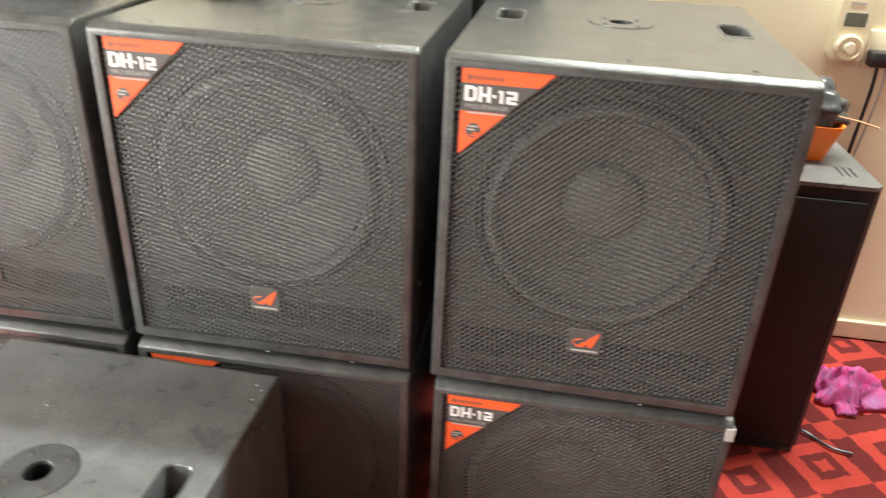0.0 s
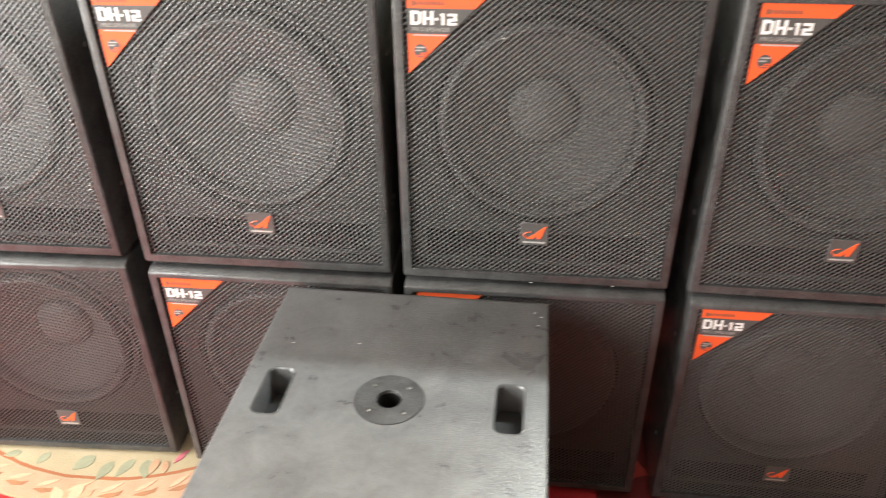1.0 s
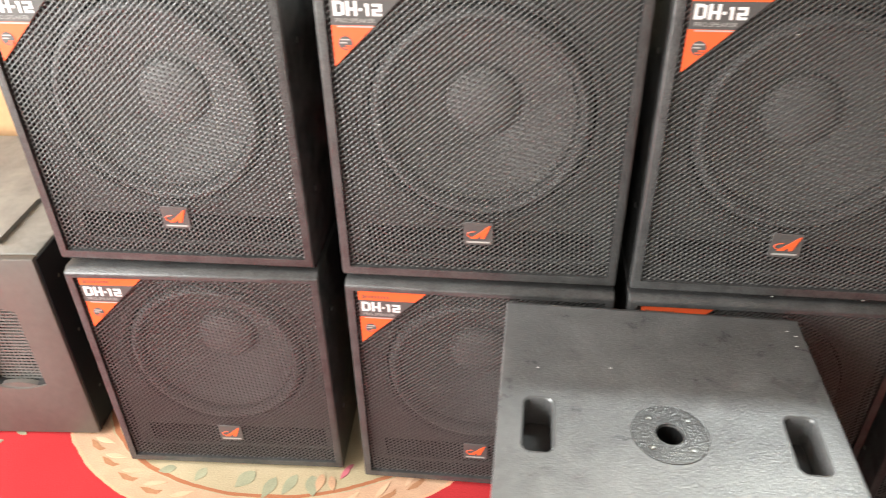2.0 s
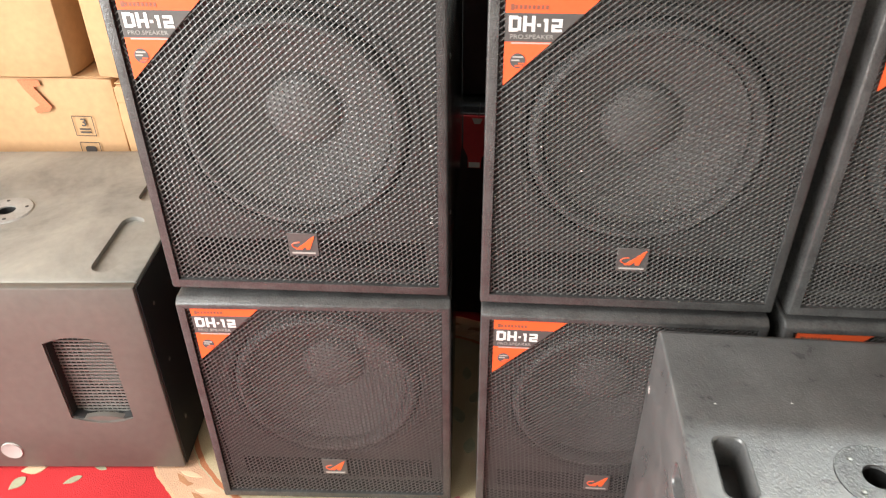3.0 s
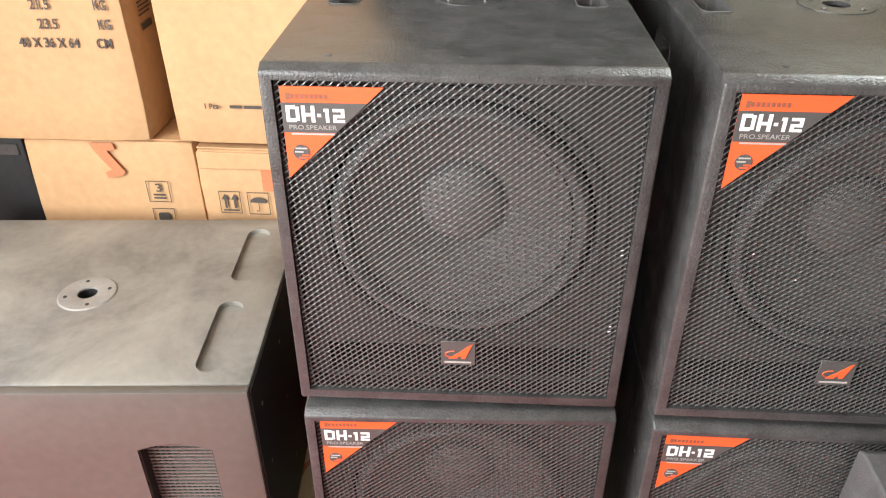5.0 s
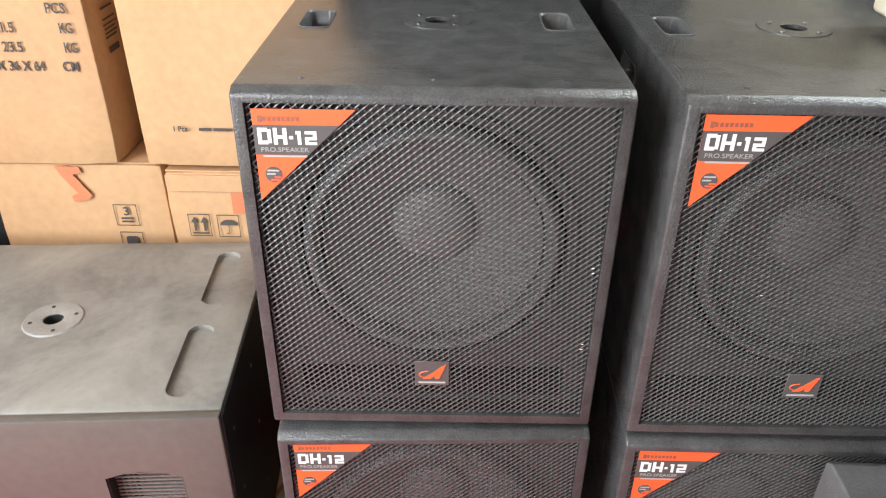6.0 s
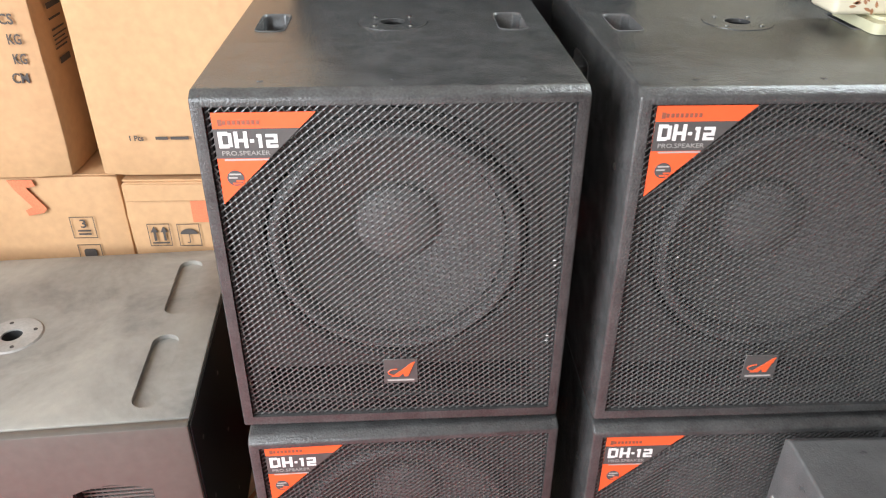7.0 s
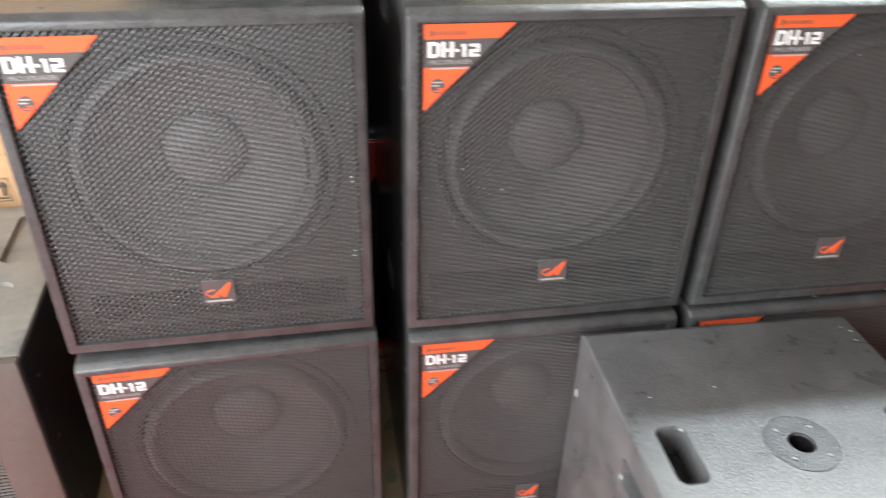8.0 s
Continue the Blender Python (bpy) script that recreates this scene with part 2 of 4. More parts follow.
def box(x0, x1, y0, y1, z0, z1, bevel=0.0, segs=2, bm=None):
    bm2 = bmesh.new()
    bmesh.ops.create_cube(bm2, size=1)
    for v in bm2.verts:
        v.co = Vector((x0 + (v.co.x + 0.5) * (x1 - x0), y0 + (v.co.y + 0.5) * (y1 - y0), z0 + (v.co.z + 0.5) * (z1 - z0)))
    if bevel:
        bmesh.ops.bevel(bm2, geom=bm2.edges[:], offset=bevel, segments=segs, profile=0.5, affect="EDGES")
    return merge(bm, bm2) if bm else bm2


def merge(bm, other):
    me = bpy.data.meshes.new("tmp")
    other.to_mesh(me)
    other.free()
    bm.from_mesh(me)
    bpy.data.meshes.remove(me)
    return bm


def moved(bm, m):
    bmesh.ops.transform(bm, matrix=m, verts=bm.verts[:])
    return bm


def lathe(profile, segs=48, closed=False):
    """Turns (radius, height) pairs round the z axis."""
    bm = bmesh.new()
    rings = []
    for r, h in profile:
        if r < 1e-6:
            rings.append([bm.verts.new((0, 0, h))])
        else:
            rings.append([bm.verts.new((r * math.cos(2 * math.pi * i / segs), r * math.sin(2 * math.pi * i / segs), h)) for i in range(segs)])
    pairs = list(zip(rings, rings[1:])) + ([(rings[-1], rings[0])] if closed else [])
    for a, b in pairs:
        for i in range(segs):
            j = (i + 1) % segs
            if len(a) == 1:
                bm.faces.new((a[0], b[i], b[j]))
            elif len(b) == 1:
                bm.faces.new((a[i], b[0], a[j]))
            else:
                bm.faces.new((a[i], b[i], b[j], a[j]))
    bmesh.ops.recalc_face_normals(bm, faces=bm.faces[:])
    return bm


def prism(pts, h, bm=None):
    """An upright prism over a polygon in the xy plane, from 0 to h."""
    bm = bm or bmesh.new()
    lo, hi = [bm.verts.new((x, y, 0)) for x, y in pts], [bm.verts.new((x, y, h)) for x, y in pts]
    fs = [bm.faces.new(hi), bm.faces.new(lo[::-1])]
    for i in range(len(pts)):
        j = (i + 1) % len(pts)
        fs.append(bm.faces.new((lo[i], lo[j], hi[j], hi[i])))
    bmesh.ops.recalc_face_normals(bm, faces=fs)
    return bm


def stadium(w, h, n=8, r=None):
    """A rounded oblong in the xy plane, centred."""
    r = min(w, h) / 2 - 1e-5 if r is None else r
    pts = []
    for k, (sx, sy) in enumerate(((1, 1), (-1, 1), (-1, -1), (1, -1))):
        for i in range(n + 1):
            a = math.pi / 2 * (k + i / n)
            pts.append((sx * (w / 2 - r) + r * math.cos(a), sy * (h / 2 - r) + r * math.sin(a)))
    return pts


def tube(points, r, sides=8):
    """A round cable through the points."""
    bm = bmesh.new()
    pts = [Vector(p) for p in points]
    rings = []
    for i, p in enumerate(pts):
        d = (pts[min(i + 1, len(pts) - 1)] - pts[max(i - 1, 0)]).normalized()
        u = d.orthogonal().normalized() if abs(d.z) > 0.95 else d.cross(Vector((0, 0, 1))).normalized()
        w = d.cross(u)
        rings.append([bm.verts.new(p + r * (math.cos(2 * math.pi * k / sides) * u + math.sin(2 * math.pi * k / sides) * w)) for k in range(sides)])
    for a, b in zip(rings, rings[1:]):
        for k in range(sides):
            bm.faces.new((a[k], a[(k + 1) % sides], b[(k + 1) % sides], b[k]))
    bm.faces.new(rings[0][::-1])
    bm.faces.new(rings[-1])
    bmesh.ops.recalc_face_normals(bm, faces=bm.faces[:])
    return bm


def curve_points(ctrl, n=10):
    """A smooth line through control points."""
    c = [Vector(p) for p in ctrl]
    c = [2 * c[0] - c[1]] + c + [2 * c[-1] - c[-2]]
    out = []
    for i in range(1, len(c) - 2):
        for k in range(n):
            t = k / n
            p0, p1, p2, p3 = c[i - 1], c[i], c[i + 1], c[i + 2]
            out.append(0.5 * (2 * p1 + (p2 - p0) * t + (2 * p0 - 5 * p1 + 4 * p2 - p3) * t * t + (3 * p1 - p0 - 3 * p2 + p3) * t ** 3))
    return out + [c[-2]]


def cut(bm, *cutters):
    """bm with the cutters' volumes taken out of it."""
    def temp(b):
        me = bpy.data.meshes.new("tmp")
        b.to_mesh(me)
        b.free()
        return new("tmp", me)
    ob = temp(bm)
    tools = [temp(c) for c in cutters]
    for t in tools:
        mod = ob.modifiers.new("cut", "BOOLEAN")
        mod.operation, mod.solver, mod.object = "DIFFERENCE", "EXACT", t
    me = bpy.data.meshes.new_from_object(ob.evaluated_get(bpy.context.evaluated_depsgraph_get()))
    out = bmesh.new()
    out.from_mesh(me)
    for o in [ob] + tools:
        data = o.data
        bpy.data.objects.remove(o)
        bpy.data.meshes.remove(data)
    bpy.data.meshes.remove(me)
    return out


def lettering(text, size, depth=0.0004, bold=0.0, align="LEFT"):
    """Text as a bmesh in the xz plane, facing -y, its base line at the origin."""
    cu = bpy.data.curves.new("tmp", "FONT")
    cu.body, cu.size, cu.extrude, cu.offset, cu.align_x = text, size, depth, bold, align
    cu.resolution_u = 3
    ob = new("tmp", cu)
    me = bpy.data.meshes.new_from_object(ob.evaluated_get(bpy.context.evaluated_depsgraph_get()))
    bm = bmesh.new()
    bm.from_mesh(me)
    bpy.data.objects.remove(ob)
    bpy.data.curves.remove(cu)
    bpy.data.meshes.remove(me)
    return moved(bm, pose(0, 0, 0, 90))


def upright(bm, x, y, z):
    """Stands a shape that lies in the xy plane up, so that it faces -y."""
    return moved(bm, pose(x, y, z, 90))


# ---- the speaker cabinet ----
W, H, D, FOOT = 0.427, 0.474, 0.5374, 0.006
MID = 0.2845


def expanded_metal(w, h, cx=0.0094, cz=0.0079, pitch=0.0088, t=0.00112):
    """A sheet of expanded metal in the xz plane, from (0, 0) to (w, h): slanting strands and short staggered links."""
    verts, faces = [], []
    ang = math.atan2(cz, cx)
    u, v = Vector((math.cos(ang), math.sin(ang))), Vector((-math.sin(ang), math.cos(ang)))
    gap = cx * math.sin(ang)

    def bar(p, q, width, y0, y1, lean):
        d = (q - p).normalized()
        s = Vector((-d.y, d.x)) * width / 2
        k = len(verts)
        for e in (p, q):
            for side, y in ((-1, y0), (1, y0 + lean), (1, y1 + lean), (-1, y1)):
                c = e + s * side
                verts.append((c.x, y, c.y))
        for i in range(4):
            j = (i + 1) % 4
            faces.append((k + i, k + j, k + 4 + j, k + 4 + i))

    def clip(p):
        lo, hi = -1e9, 1e9
        for o, d, m in ((p.x, u.x, w), (p.y, u.y, h)):
            a, b = (0 - o) / d, (m - o) / d
            lo, hi = max(lo, min(a, b)), min(hi, max(a, b))
        return lo, hi

    n0, n1 = int(-w * math.sin(ang) / gap) - 1, int(h * math.cos(ang) / gap) + 2
    for i in range(n0, n1):
        p = v * (i * gap)
        lo, hi = clip(p)
        if hi - lo > 0.002:
            marks = [lo] + [k * pitch / 2 for k in range(int(lo / pitch * 2) - 2, int(hi / pitch * 2) + 3) if lo < k * pitch / 2 < hi] + [hi]
            for c, (a, b) in enumerate(zip(marks, marks[1:])):
                k = round(a / pitch * 2) + i
                bar(p + u * a, p + u * b, t * (1.0 if k % 2 else 1.2), -0.0016, 0.0, 0.00055 if k % 2 else 0.0002)
        k0 = int(lo / pitch) - 2
        for k in range(k0, k0 + int((hi - lo) / pitch) + 5 if hi > lo else k0):
            a = p + u * ((k + 0.5 * (i % 2)) * pitch)
            b = a + v * gap + u * 0.0012
            if min(a.x, b.x) > 0 and max(a.x, b.x) < w and min(a.y, b.y) > 0 and max(a.y, b.y) < h:
                bar(a, b, t * 1.15, -0.0011, 0.0005, -0.0003)
    me = bpy.data.meshes.new("grille")
    me.from_pydata(verts, [], faces)
    bm = bmesh.new()
    bm.from_mesh(me)
    bpy.data.meshes.remove(me)
    return bm


def label_band(x0, z0, z1, top, height, width):
    """The stretch of a label's triangle between two heights below its top edge."""
    r0, r1 = width * (1 - z0 / height), width * (1 - z1 / height)
    pts = [(x0, top - z0), (x0, top - z1), (x0 + r1, top - z1), (x0 + r0, top - z0)]
    if r1 < 1e-4:
        pts.pop(2)
    return prism(pts, 0.0012)


def speaker_cabinet():
    """A cabinet that stands on the origin, its front in the plane y = 0, with x from 0 to W."""
    cab = empty("speaker_cabinet", pose(0, 0, 0))
    tagged(cab, "black textured loudspeaker cabinet with metal grille and orange corner label", "speaker", "stacked speaker cabinets")
    z0, cx, top = FOOT, W / 2, FOOT + H
    bx, g2, g3 = 0.0138, 0.028, 0.464
    drv = 0.272
    # the long edges at the front and the back are broad chamfers
    side = [(0.009, z0), (D - 0.009, z0), (D, 0.0145), (D, 0.4725), (D - 0.012, top), (0.012, top), (0, 0.4725), (0, 0.0145)]
    body = moved(prism(side, W), Matrix(((0, 0, 1, 0), (1, 0, 0, 0), (0, 1, 0, 0), (0, 0, 0, 1))))
    bmesh.ops.bevel(body, geom=body.edges[:], offset=0.0034, segments=3, profile=0.5, affect="EDGES")
    cutters = [box(bx, W - bx, -0.1, 0.036, g2, g3),
               upright(prism([(0.164 * math.cos(a * math.pi / 24), 0.164 * math.sin(a * math.pi / 24)) for a in range(48)], 0.15), cx, 0.16, drv),
               box(0.034, W - 0.034, 0.02, 0.3, 0.034, 0.088),
               moved(prism(stadium(0.042, 0.094, r=0.013), 0.2), pose(cx - 0.162, MID, top - 0.05)),
               moved(prism(stadium(0.042, 0.094, r=0.013), 0.2), pose(cx + 0.162, MID, top - 0.05)),
               moved(prism(stadium(0.042, 0.094, r=0.013), 0.2), pose(0.03, MID, 0.415, 0, -90)),
               moved(prism(stadium(0.034, 0.034), 0.2), pose(cx, MID, top - 0.09)),
               moved(prism(stadium(0.0962, 0.0962, n=12), 0.2), pose(cx, MID, top - 0.0012))]
    part("body", cut(body, *cutters), BLACK, cab)
    part("baffle", cut(box(bx - 0.004, W - bx + 0.004, 0.0335, 0.039, g2 - 0.004, g3 + 0.004),
                       upright(prism([(0.1625 * math.cos(a * math.pi / 24), 0.1625 * math.sin(a * math.pi / 24)) for a in range(48)], 0.1), cx, 0.09, drv),
                       box(0.036, W - 0.036, 0.02, 0.3, 0.036, 0.086)), FRONT_BAFFLE, cab, "matt black front baffle with a slot port")
    face = pose(cx, 0.0335, drv, 90) @ Matrix.Diagonal((0.985, 0.985, 1, 1))
    part("driver_frame", lathe([(0.181, -0.001), (0.181, 0.003), (0.178, 0.0055), (0.171, 0.0055), (0.1675, 0.002), (0.167, -0.02)]), FRONT_BAFFLE, cab, "", m=face)
    roll = [(0.1595 - 0.02 * i / 10, 0.001 + 0.011 * math.sin(math.pi * i / 10)) for i in range(11)]
    part("surround", lathe([(0.1595, -0.02)] + roll + [(0.139, -0.012)]), RUBBER, cab, "black rolled rubber surround", m=face)
    rib = [(0.1365 - 0.084 * i / 24, -0.006 - 0.06 * (i / 24) ** 0.85 + 0.0007 * math.sin(i * 1.9)) for i in range(25)]
    part("cone", lathe([(0.139, -0.014)] + rib + [(0.03, -0.08)]), CONE, cab, "grey paper cone", sharp=60, m=face)
    cap = [(0.055, -0.068)] + [(0.055 * math.cos(a), -0.06 + 0.022 * math.sin(a)) for a in [math.pi / 2 * i / 8 for i in range(8)]] + [(0, -0.038)]
    part("dust_cap", lathe(cap), CAP, cab, "domed grey dust cap", sharp=70, m=face)
    grille = part("grille", moved(expanded_metal(W - 2 * bx - 0.002, g3 - g2 - 0.002), pose(bx + 0.001, 0.0062, g2 + 0.001)), MESH, cab, "black expanded metal grille", sharp=20)
    rim = bmesh.new()
    g0, g1, g2, g3 = bx + 0.0003, W - bx - 0.0003, g2 + 0.0003, g3 - 0.0003
    for q in ((g0, g0 + 0.003, g2, g3), (g1 - 0.003, g1, g2, g3), (g0 + 0.003, g1 - 0.003, g2, g2 + 0.003), (g0 + 0.003, g1 - 0.003, g3 - 0.003, g3)):
        box(q[0], q[1], 0.0067, 0.0117, q[2], q[3], bm=rim)
    part("grille_frame", rim, BAFFLE, cab)
    # corner label
    lx, ltop, lw, lh, ly = 0.0208, 0.4632, 0.1105, 0.108, 0.0037
    plate = part("label_plate", moved(label_band(lx, 0, lh, 0, lh, lw), pose(0, ly, ltop, 90)), ORANGE, cab, "orange triangular printed label")
    part("grey_band", moved(label_band(lx, 0.018, 0.0522, 0, lh, lw), pose(0, ly - 0.0005, ltop, 90)), GREY_BAND, plate, "dark grey band")
    part("model_lettering", block_lettering(lx + 0.0045, ly - 0.0022, ltop - 0.0398), WHITE, plate, "bold white DH-12 lettering")
    tx = moved(lettering("PRO.SPEAKER", 0.0074), pose(lx + 0.0065, ly - 0.0018, ltop - 0.0484))
    fit_width(tx, lx + 0.0065, 0.0517)
    part("caption_lettering", tx, FAINT, plate, "pale PRO.SPEAKER lettering")
    part("bar", box(lx + 0.008, lx + 0.0555, ly - 0.0016, ly - 0.0012, ltop - 0.0548, ltop - 0.053), PALE, plate)
    for i, wd in enumerate((0.0046, 0.0034, 0.0036, 0.0036, 0.0034, 0.0036, 0.0036, 0.0034, 0.0036)):
        x = lx + 0.0058 + 0.0051 * i
        part("bar", box(x, x + wd, ly - 0.0016, ly - 0.0012, ltop - (0.0146 if i == 0 else 0.0134), ltop - (0.0074 if i == 0 else 0.0086)), DARK_PRINT, plate)
    part("emblem", upright(prism(stadium(0.0185, 0.0185), 0.0008), lx + 0.0168, ly - 0.001, ltop - 0.0758), GREY_BAND, plate, "small round grey emblem")
    for x0, x1, c, mat in ((0.0105, 0.0235, 0.07, PALE), (0.0095, 0.019, 0.0742, PALE), (0.0175, 0.0252, 0.0782, ORANGE), (0.0135, 0.023, 0.0812, ORANGE)):
        part("emblem_bar", box(lx + x0, lx + x1, ly - 0.0022, ly - 0.0018, ltop - c - 0.0018, ltop - c), mat, plate)
    # maker's badge
    bz = 0.0997
    badge = part("badge", moved(box(-0.0222, 0.0222, 0, 0.0015, -0.02, 0.02, 0.0004, 1), pose(cx, 0.0029, bz)), GREY_BAND, cab, "dark square maker's badge")
    flash = prism([(-0.012, -0.0085), (-0.002, -0.0085), (0.003, -0.003), (0.0045, -0.0085), (0.0095, -0.008), (0.0185, 0.0155), (0.0135, 0.0128), (0.0005, 0.001)], 0.0009)
    part("flash", upright(flash, cx, 0.0029, bz), ORANGE, badge, "orange flash")
    hoop = [(-0.004 - 0.0125 * math.cos(a), 0.0, -0.0015 + 0.0055 * math.sin(a)) for a in [-1.1 + 2.6 * i / 12 for i in range(13)]]
    part("hoop", moved(tube(hoop, 0.0008, 5), pose(cx, 0.0025, bz)), ORANGE, badge)
    part("bar", box(cx - 0.0175, cx + 0.0175, 0.0023, 0.0029, bz - 0.016, bz - 0.0134), PALE, badge)
    # pole socket and fixings
    sock = part("pole_socket", lathe([(0.017, -0.004), (0.017, 0.0002), (0.0176, 0.0008), (0.0472, 0.0008), (0.0476, -0.0012)], 40), BLACK, cab, "round black pole socket plate", m=pose(cx, MID, z0 + H))
    part("socket_well", lathe([(0.0168, -0.0045), (0.0168, -0.088), (0, -0.088)], 24), WELL, sock, "deep black hole", m=pose(0, 0, 0))
    for a in range(4):
        an = radians(45 + 90 * a)
        part("screw", moved(lathe([(0.0035, 0.0), (0.0032, 0.0012), (0, 0.0022)], 10), pose(0.034 * math.cos(an), 0.034 * math.sin(an), 0.0008)), STEEL, sock)
    for at, floor_at, deep in ((pose(cx - 0.162, MID, top), pose(cx - 0.162, MID, top - 0.0495), 0.0475), (pose(cx + 0.162, MID, top), pose(cx + 0.162, MID, top - 0.0495), 0.0475),
                         (pose(0, MID, 0.415, 0, -90), pose(0.0295, MID, 0.415, 0, -90), 0.0275)):
        outer, middle, inner = stadium(0.0418, 0.0938, r=0.0128), stadium(0.04, 0.092, r=0.012), stadium(0.036, 0.088, r=0.0105)
        cup = bmesh.new()
        loops = [[cup.verts.new((px, py, pz)) for px, py in ps] for ps, pz in ((outer, -deep), (outer, 0.0008), (middle, 0.0012), (inner, -0.0015), (inner, -deep))]
        for la, lb in zip(loops, loops[1:]):
            for i in range(len(la)):
                j = (i + 1) % len(la)
                cup.faces.new((la[i], la[j], lb[j], lb[i]))
        for i in range(len(outer)):
            j = (i + 1) % len(outer)
            cup.faces.new((loops[-1][i], loops[-1][j], loops[0][j], loops[0][i]))
        bmesh.ops.recalc_face_normals(cup, faces=cup.faces[:])
        part("handle_cup", cup, CUP, cab, "smooth grey handle cup let into the cabinet", m=at)
        part("cup_floor", prism(stadium(0.0414, 0.0934, r=0.0126), 0.002), BAFFLE, cab, "", m=floor_at)
    for x in (0.045, W - 0.045):
        for y in (0.05, D - 0.05):
            part("foot", moved(lathe([(0, 0), (0.016, 0), (0.018, FOOT + 0.001), (0, FOOT + 0.001)], 16), pose(x, y, 0)), PLASTIC_BLACK, cab)
    for x in (0.07, cx, W - 0.07):
        part("screw", moved(lathe([(0.004, 0.0), (0.0035, 0.0008), (0, 0.0012)], 8), pose(x, 0.036, top)), SOCKET, cab)
    for z in (0.12, 0.36):
        for x, s in ((0, -1), (W, 1)):
            part("screw", moved(lathe([(0.0045, 0.0), (0.0035, 0.001), (0, 0.0014)], 8), pose(x, 0.06, z0 + z, 0, 90 * s)), STEEL, cab)
    return cab


def block_lettering(x0, y, z0):
    """DH-12 in square block letters, each stroke butted to the next."""
    bm = bmesh.new()
    t = 0.0041
    h, g = 0.0188, 0.0156
    strokes = [(0, t, 0, h), (t, 0.0105, h - t, h), (t, 0.0105, 0, t), (0.0105, 0.0143, 0.0015, h - 0.0015),
               (0.0168, 0.0168 + t, 0, h), (0.027, 0.027 + t, 0, h), (0.0168 + t, 0.027, 0.0068, 0.0068 + 0.0036),
               (0.0335, 0.0377, 0.0062, 0.0098),
               (0.0425, 0.0462, 0, g), (0.0408, 0.0425, g - 0.0036, g),
               (0.0505, 0.063, g - 0.0034, g), (0.0592, 0.063, 0.0088, g - 0.0034), (0.0505, 0.063, 0.0054, 0.0088), (0.0505, 0.0543, 0.0032, 0.0054), (0.0505, 0.063, 0, 0.0032)]
    for a, b, c, d in strokes:
        box(x0 + a, x0 + b, y, y + 0.0006, z0 + c, z0 + d, bm=bm)
    return bm


def fit_width(bm, x0, w):
    """Stretches lettering along x so that it fills w from x0."""
    lo, hi = min(v.co.x for v in bm.verts), max(v.co.x for v in bm.verts)
    for v in bm.verts:
        v.co.x = x0 + (v.co.x - lo) * w / (hi - lo)


STEP = H + FOOT
first = speaker_cabinet()
first.matrix_basis = pose(-0.479, 1.585, 0)
SPOTS = [(-0.4807, 1.5899, STEP, 0.21), (-0.0313, 1.5845, 0, 0), (-0.0319, 1.5887, STEP, -0.25), (0.4344, 1.5792, 0, -0.44), (0.4273, 1.5821, STEP, -1.01),
         (-0.9515, 1.5794, 0, 2.43), (-0.9562, 1.5951, STEP, 0.83)]
b_up, c_low, c_up, d_low, d_up, a_low, a_up = [copy_thing(first, pose(x, y, z, 0, 0, turn)) for x, y, z, turn in SPOTS]
# labels and badges are stuck on by eye, a few millimetres apart
for cab, lift, badge_x, badge_z in [(a_low, 0.0026, 0.003, -0.001), (a_up, -0.0067, 0, -0.0019), (first, -0.0011, 0, 0), (b_up, -0.0012, 0.0013, -0.0024),
                                    (c_up, 0.0022, -0.0031, 0.0026), (d_low, 0.0006, 0, 0), (d_up, 0.0004, -0.0019, 0.003)]:
    for o in cab.children:
        if o.name.startswith("label_plate"):
            o.location.z += lift
        elif o.name.startswith("badge"):
            o.location.x += badge_x
            o.location.z += badge_z
lone = copy_thing(first, pose(-0.228, 1.0294, 0, 0, 0, -1.01))
tagged(lone, "single black speaker cabinet standing before the stacks on red carpet", "speaker")
lone["group"] = "single speaker"
shell = [o for o in lone.children if o.name.startswith("body")][0]
shell.data = shell.data.copy()
shell.data.materials[0] = BLACK_DUSTY
random.seed(21)
for cab, x, y, z in [(c_up, 0.153, 0.003, 0.409), (b_up, 0.0747, 0.003, 0.271), (b_up, 0.1297, 0.003, 0.237), (c_up, 0.21, 0.0, 0.0125), (c_up, 0.34, 0.0, 0.0135),
                     (lone, 0.05, 0.387, H + FOOT), (lone, 0.148, 0.396, H + FOOT), (lone, 0.415, 0.49, H + FOOT), (lone, 0.41, 0.468, H + FOOT),
                     (lone, 0.405, 0.5, H + FOOT), (d_up, 0.3, 0.0, 0.0125),
                     (a_up, 0.404, 0.0045, 0.262), (a_up, 0.405, 0.0045, 0.255), (a_up, 0.404, 0.0045, 0.148), (a_up, 0.403, 0.0045, 0.14)]:
    chip = bmesh.new()
    bmesh.ops.create_icosphere(chip, subdivisions=1, radius=0.0011)
    for v in chip.verts:
        v.co = Vector((v.co.x * (1.2 + 1.4 * random.random()), v.co.y * 0.7, v.co.z * 0.7))
    part("paint_chip", chip, WHITE, cab, m=pose(x, y, z))
part("corner_tape", box(W - 0.011, W + 0.0012, -0.0012, 0.013, 0.4495, 0.4715, 0.0005, 1), PALE, d_low, "scrap of pale tape on the corner")
part("pale_scuff", box(-0.0008, 0.0004, 0.516, 0.523, 0.364, 0.376, 0.0003, 1), PALE, lone, "small pale scuff on the side")

# ---- large structure ----
XL, XR, YB, YF, TOP = -2.16, 5.0, 2.67, -3.1, 2.9


def structure(name, bm, mat, label):
    return tagged(part(name, bm, mat), label, name.split("_")[0], kind="structure")


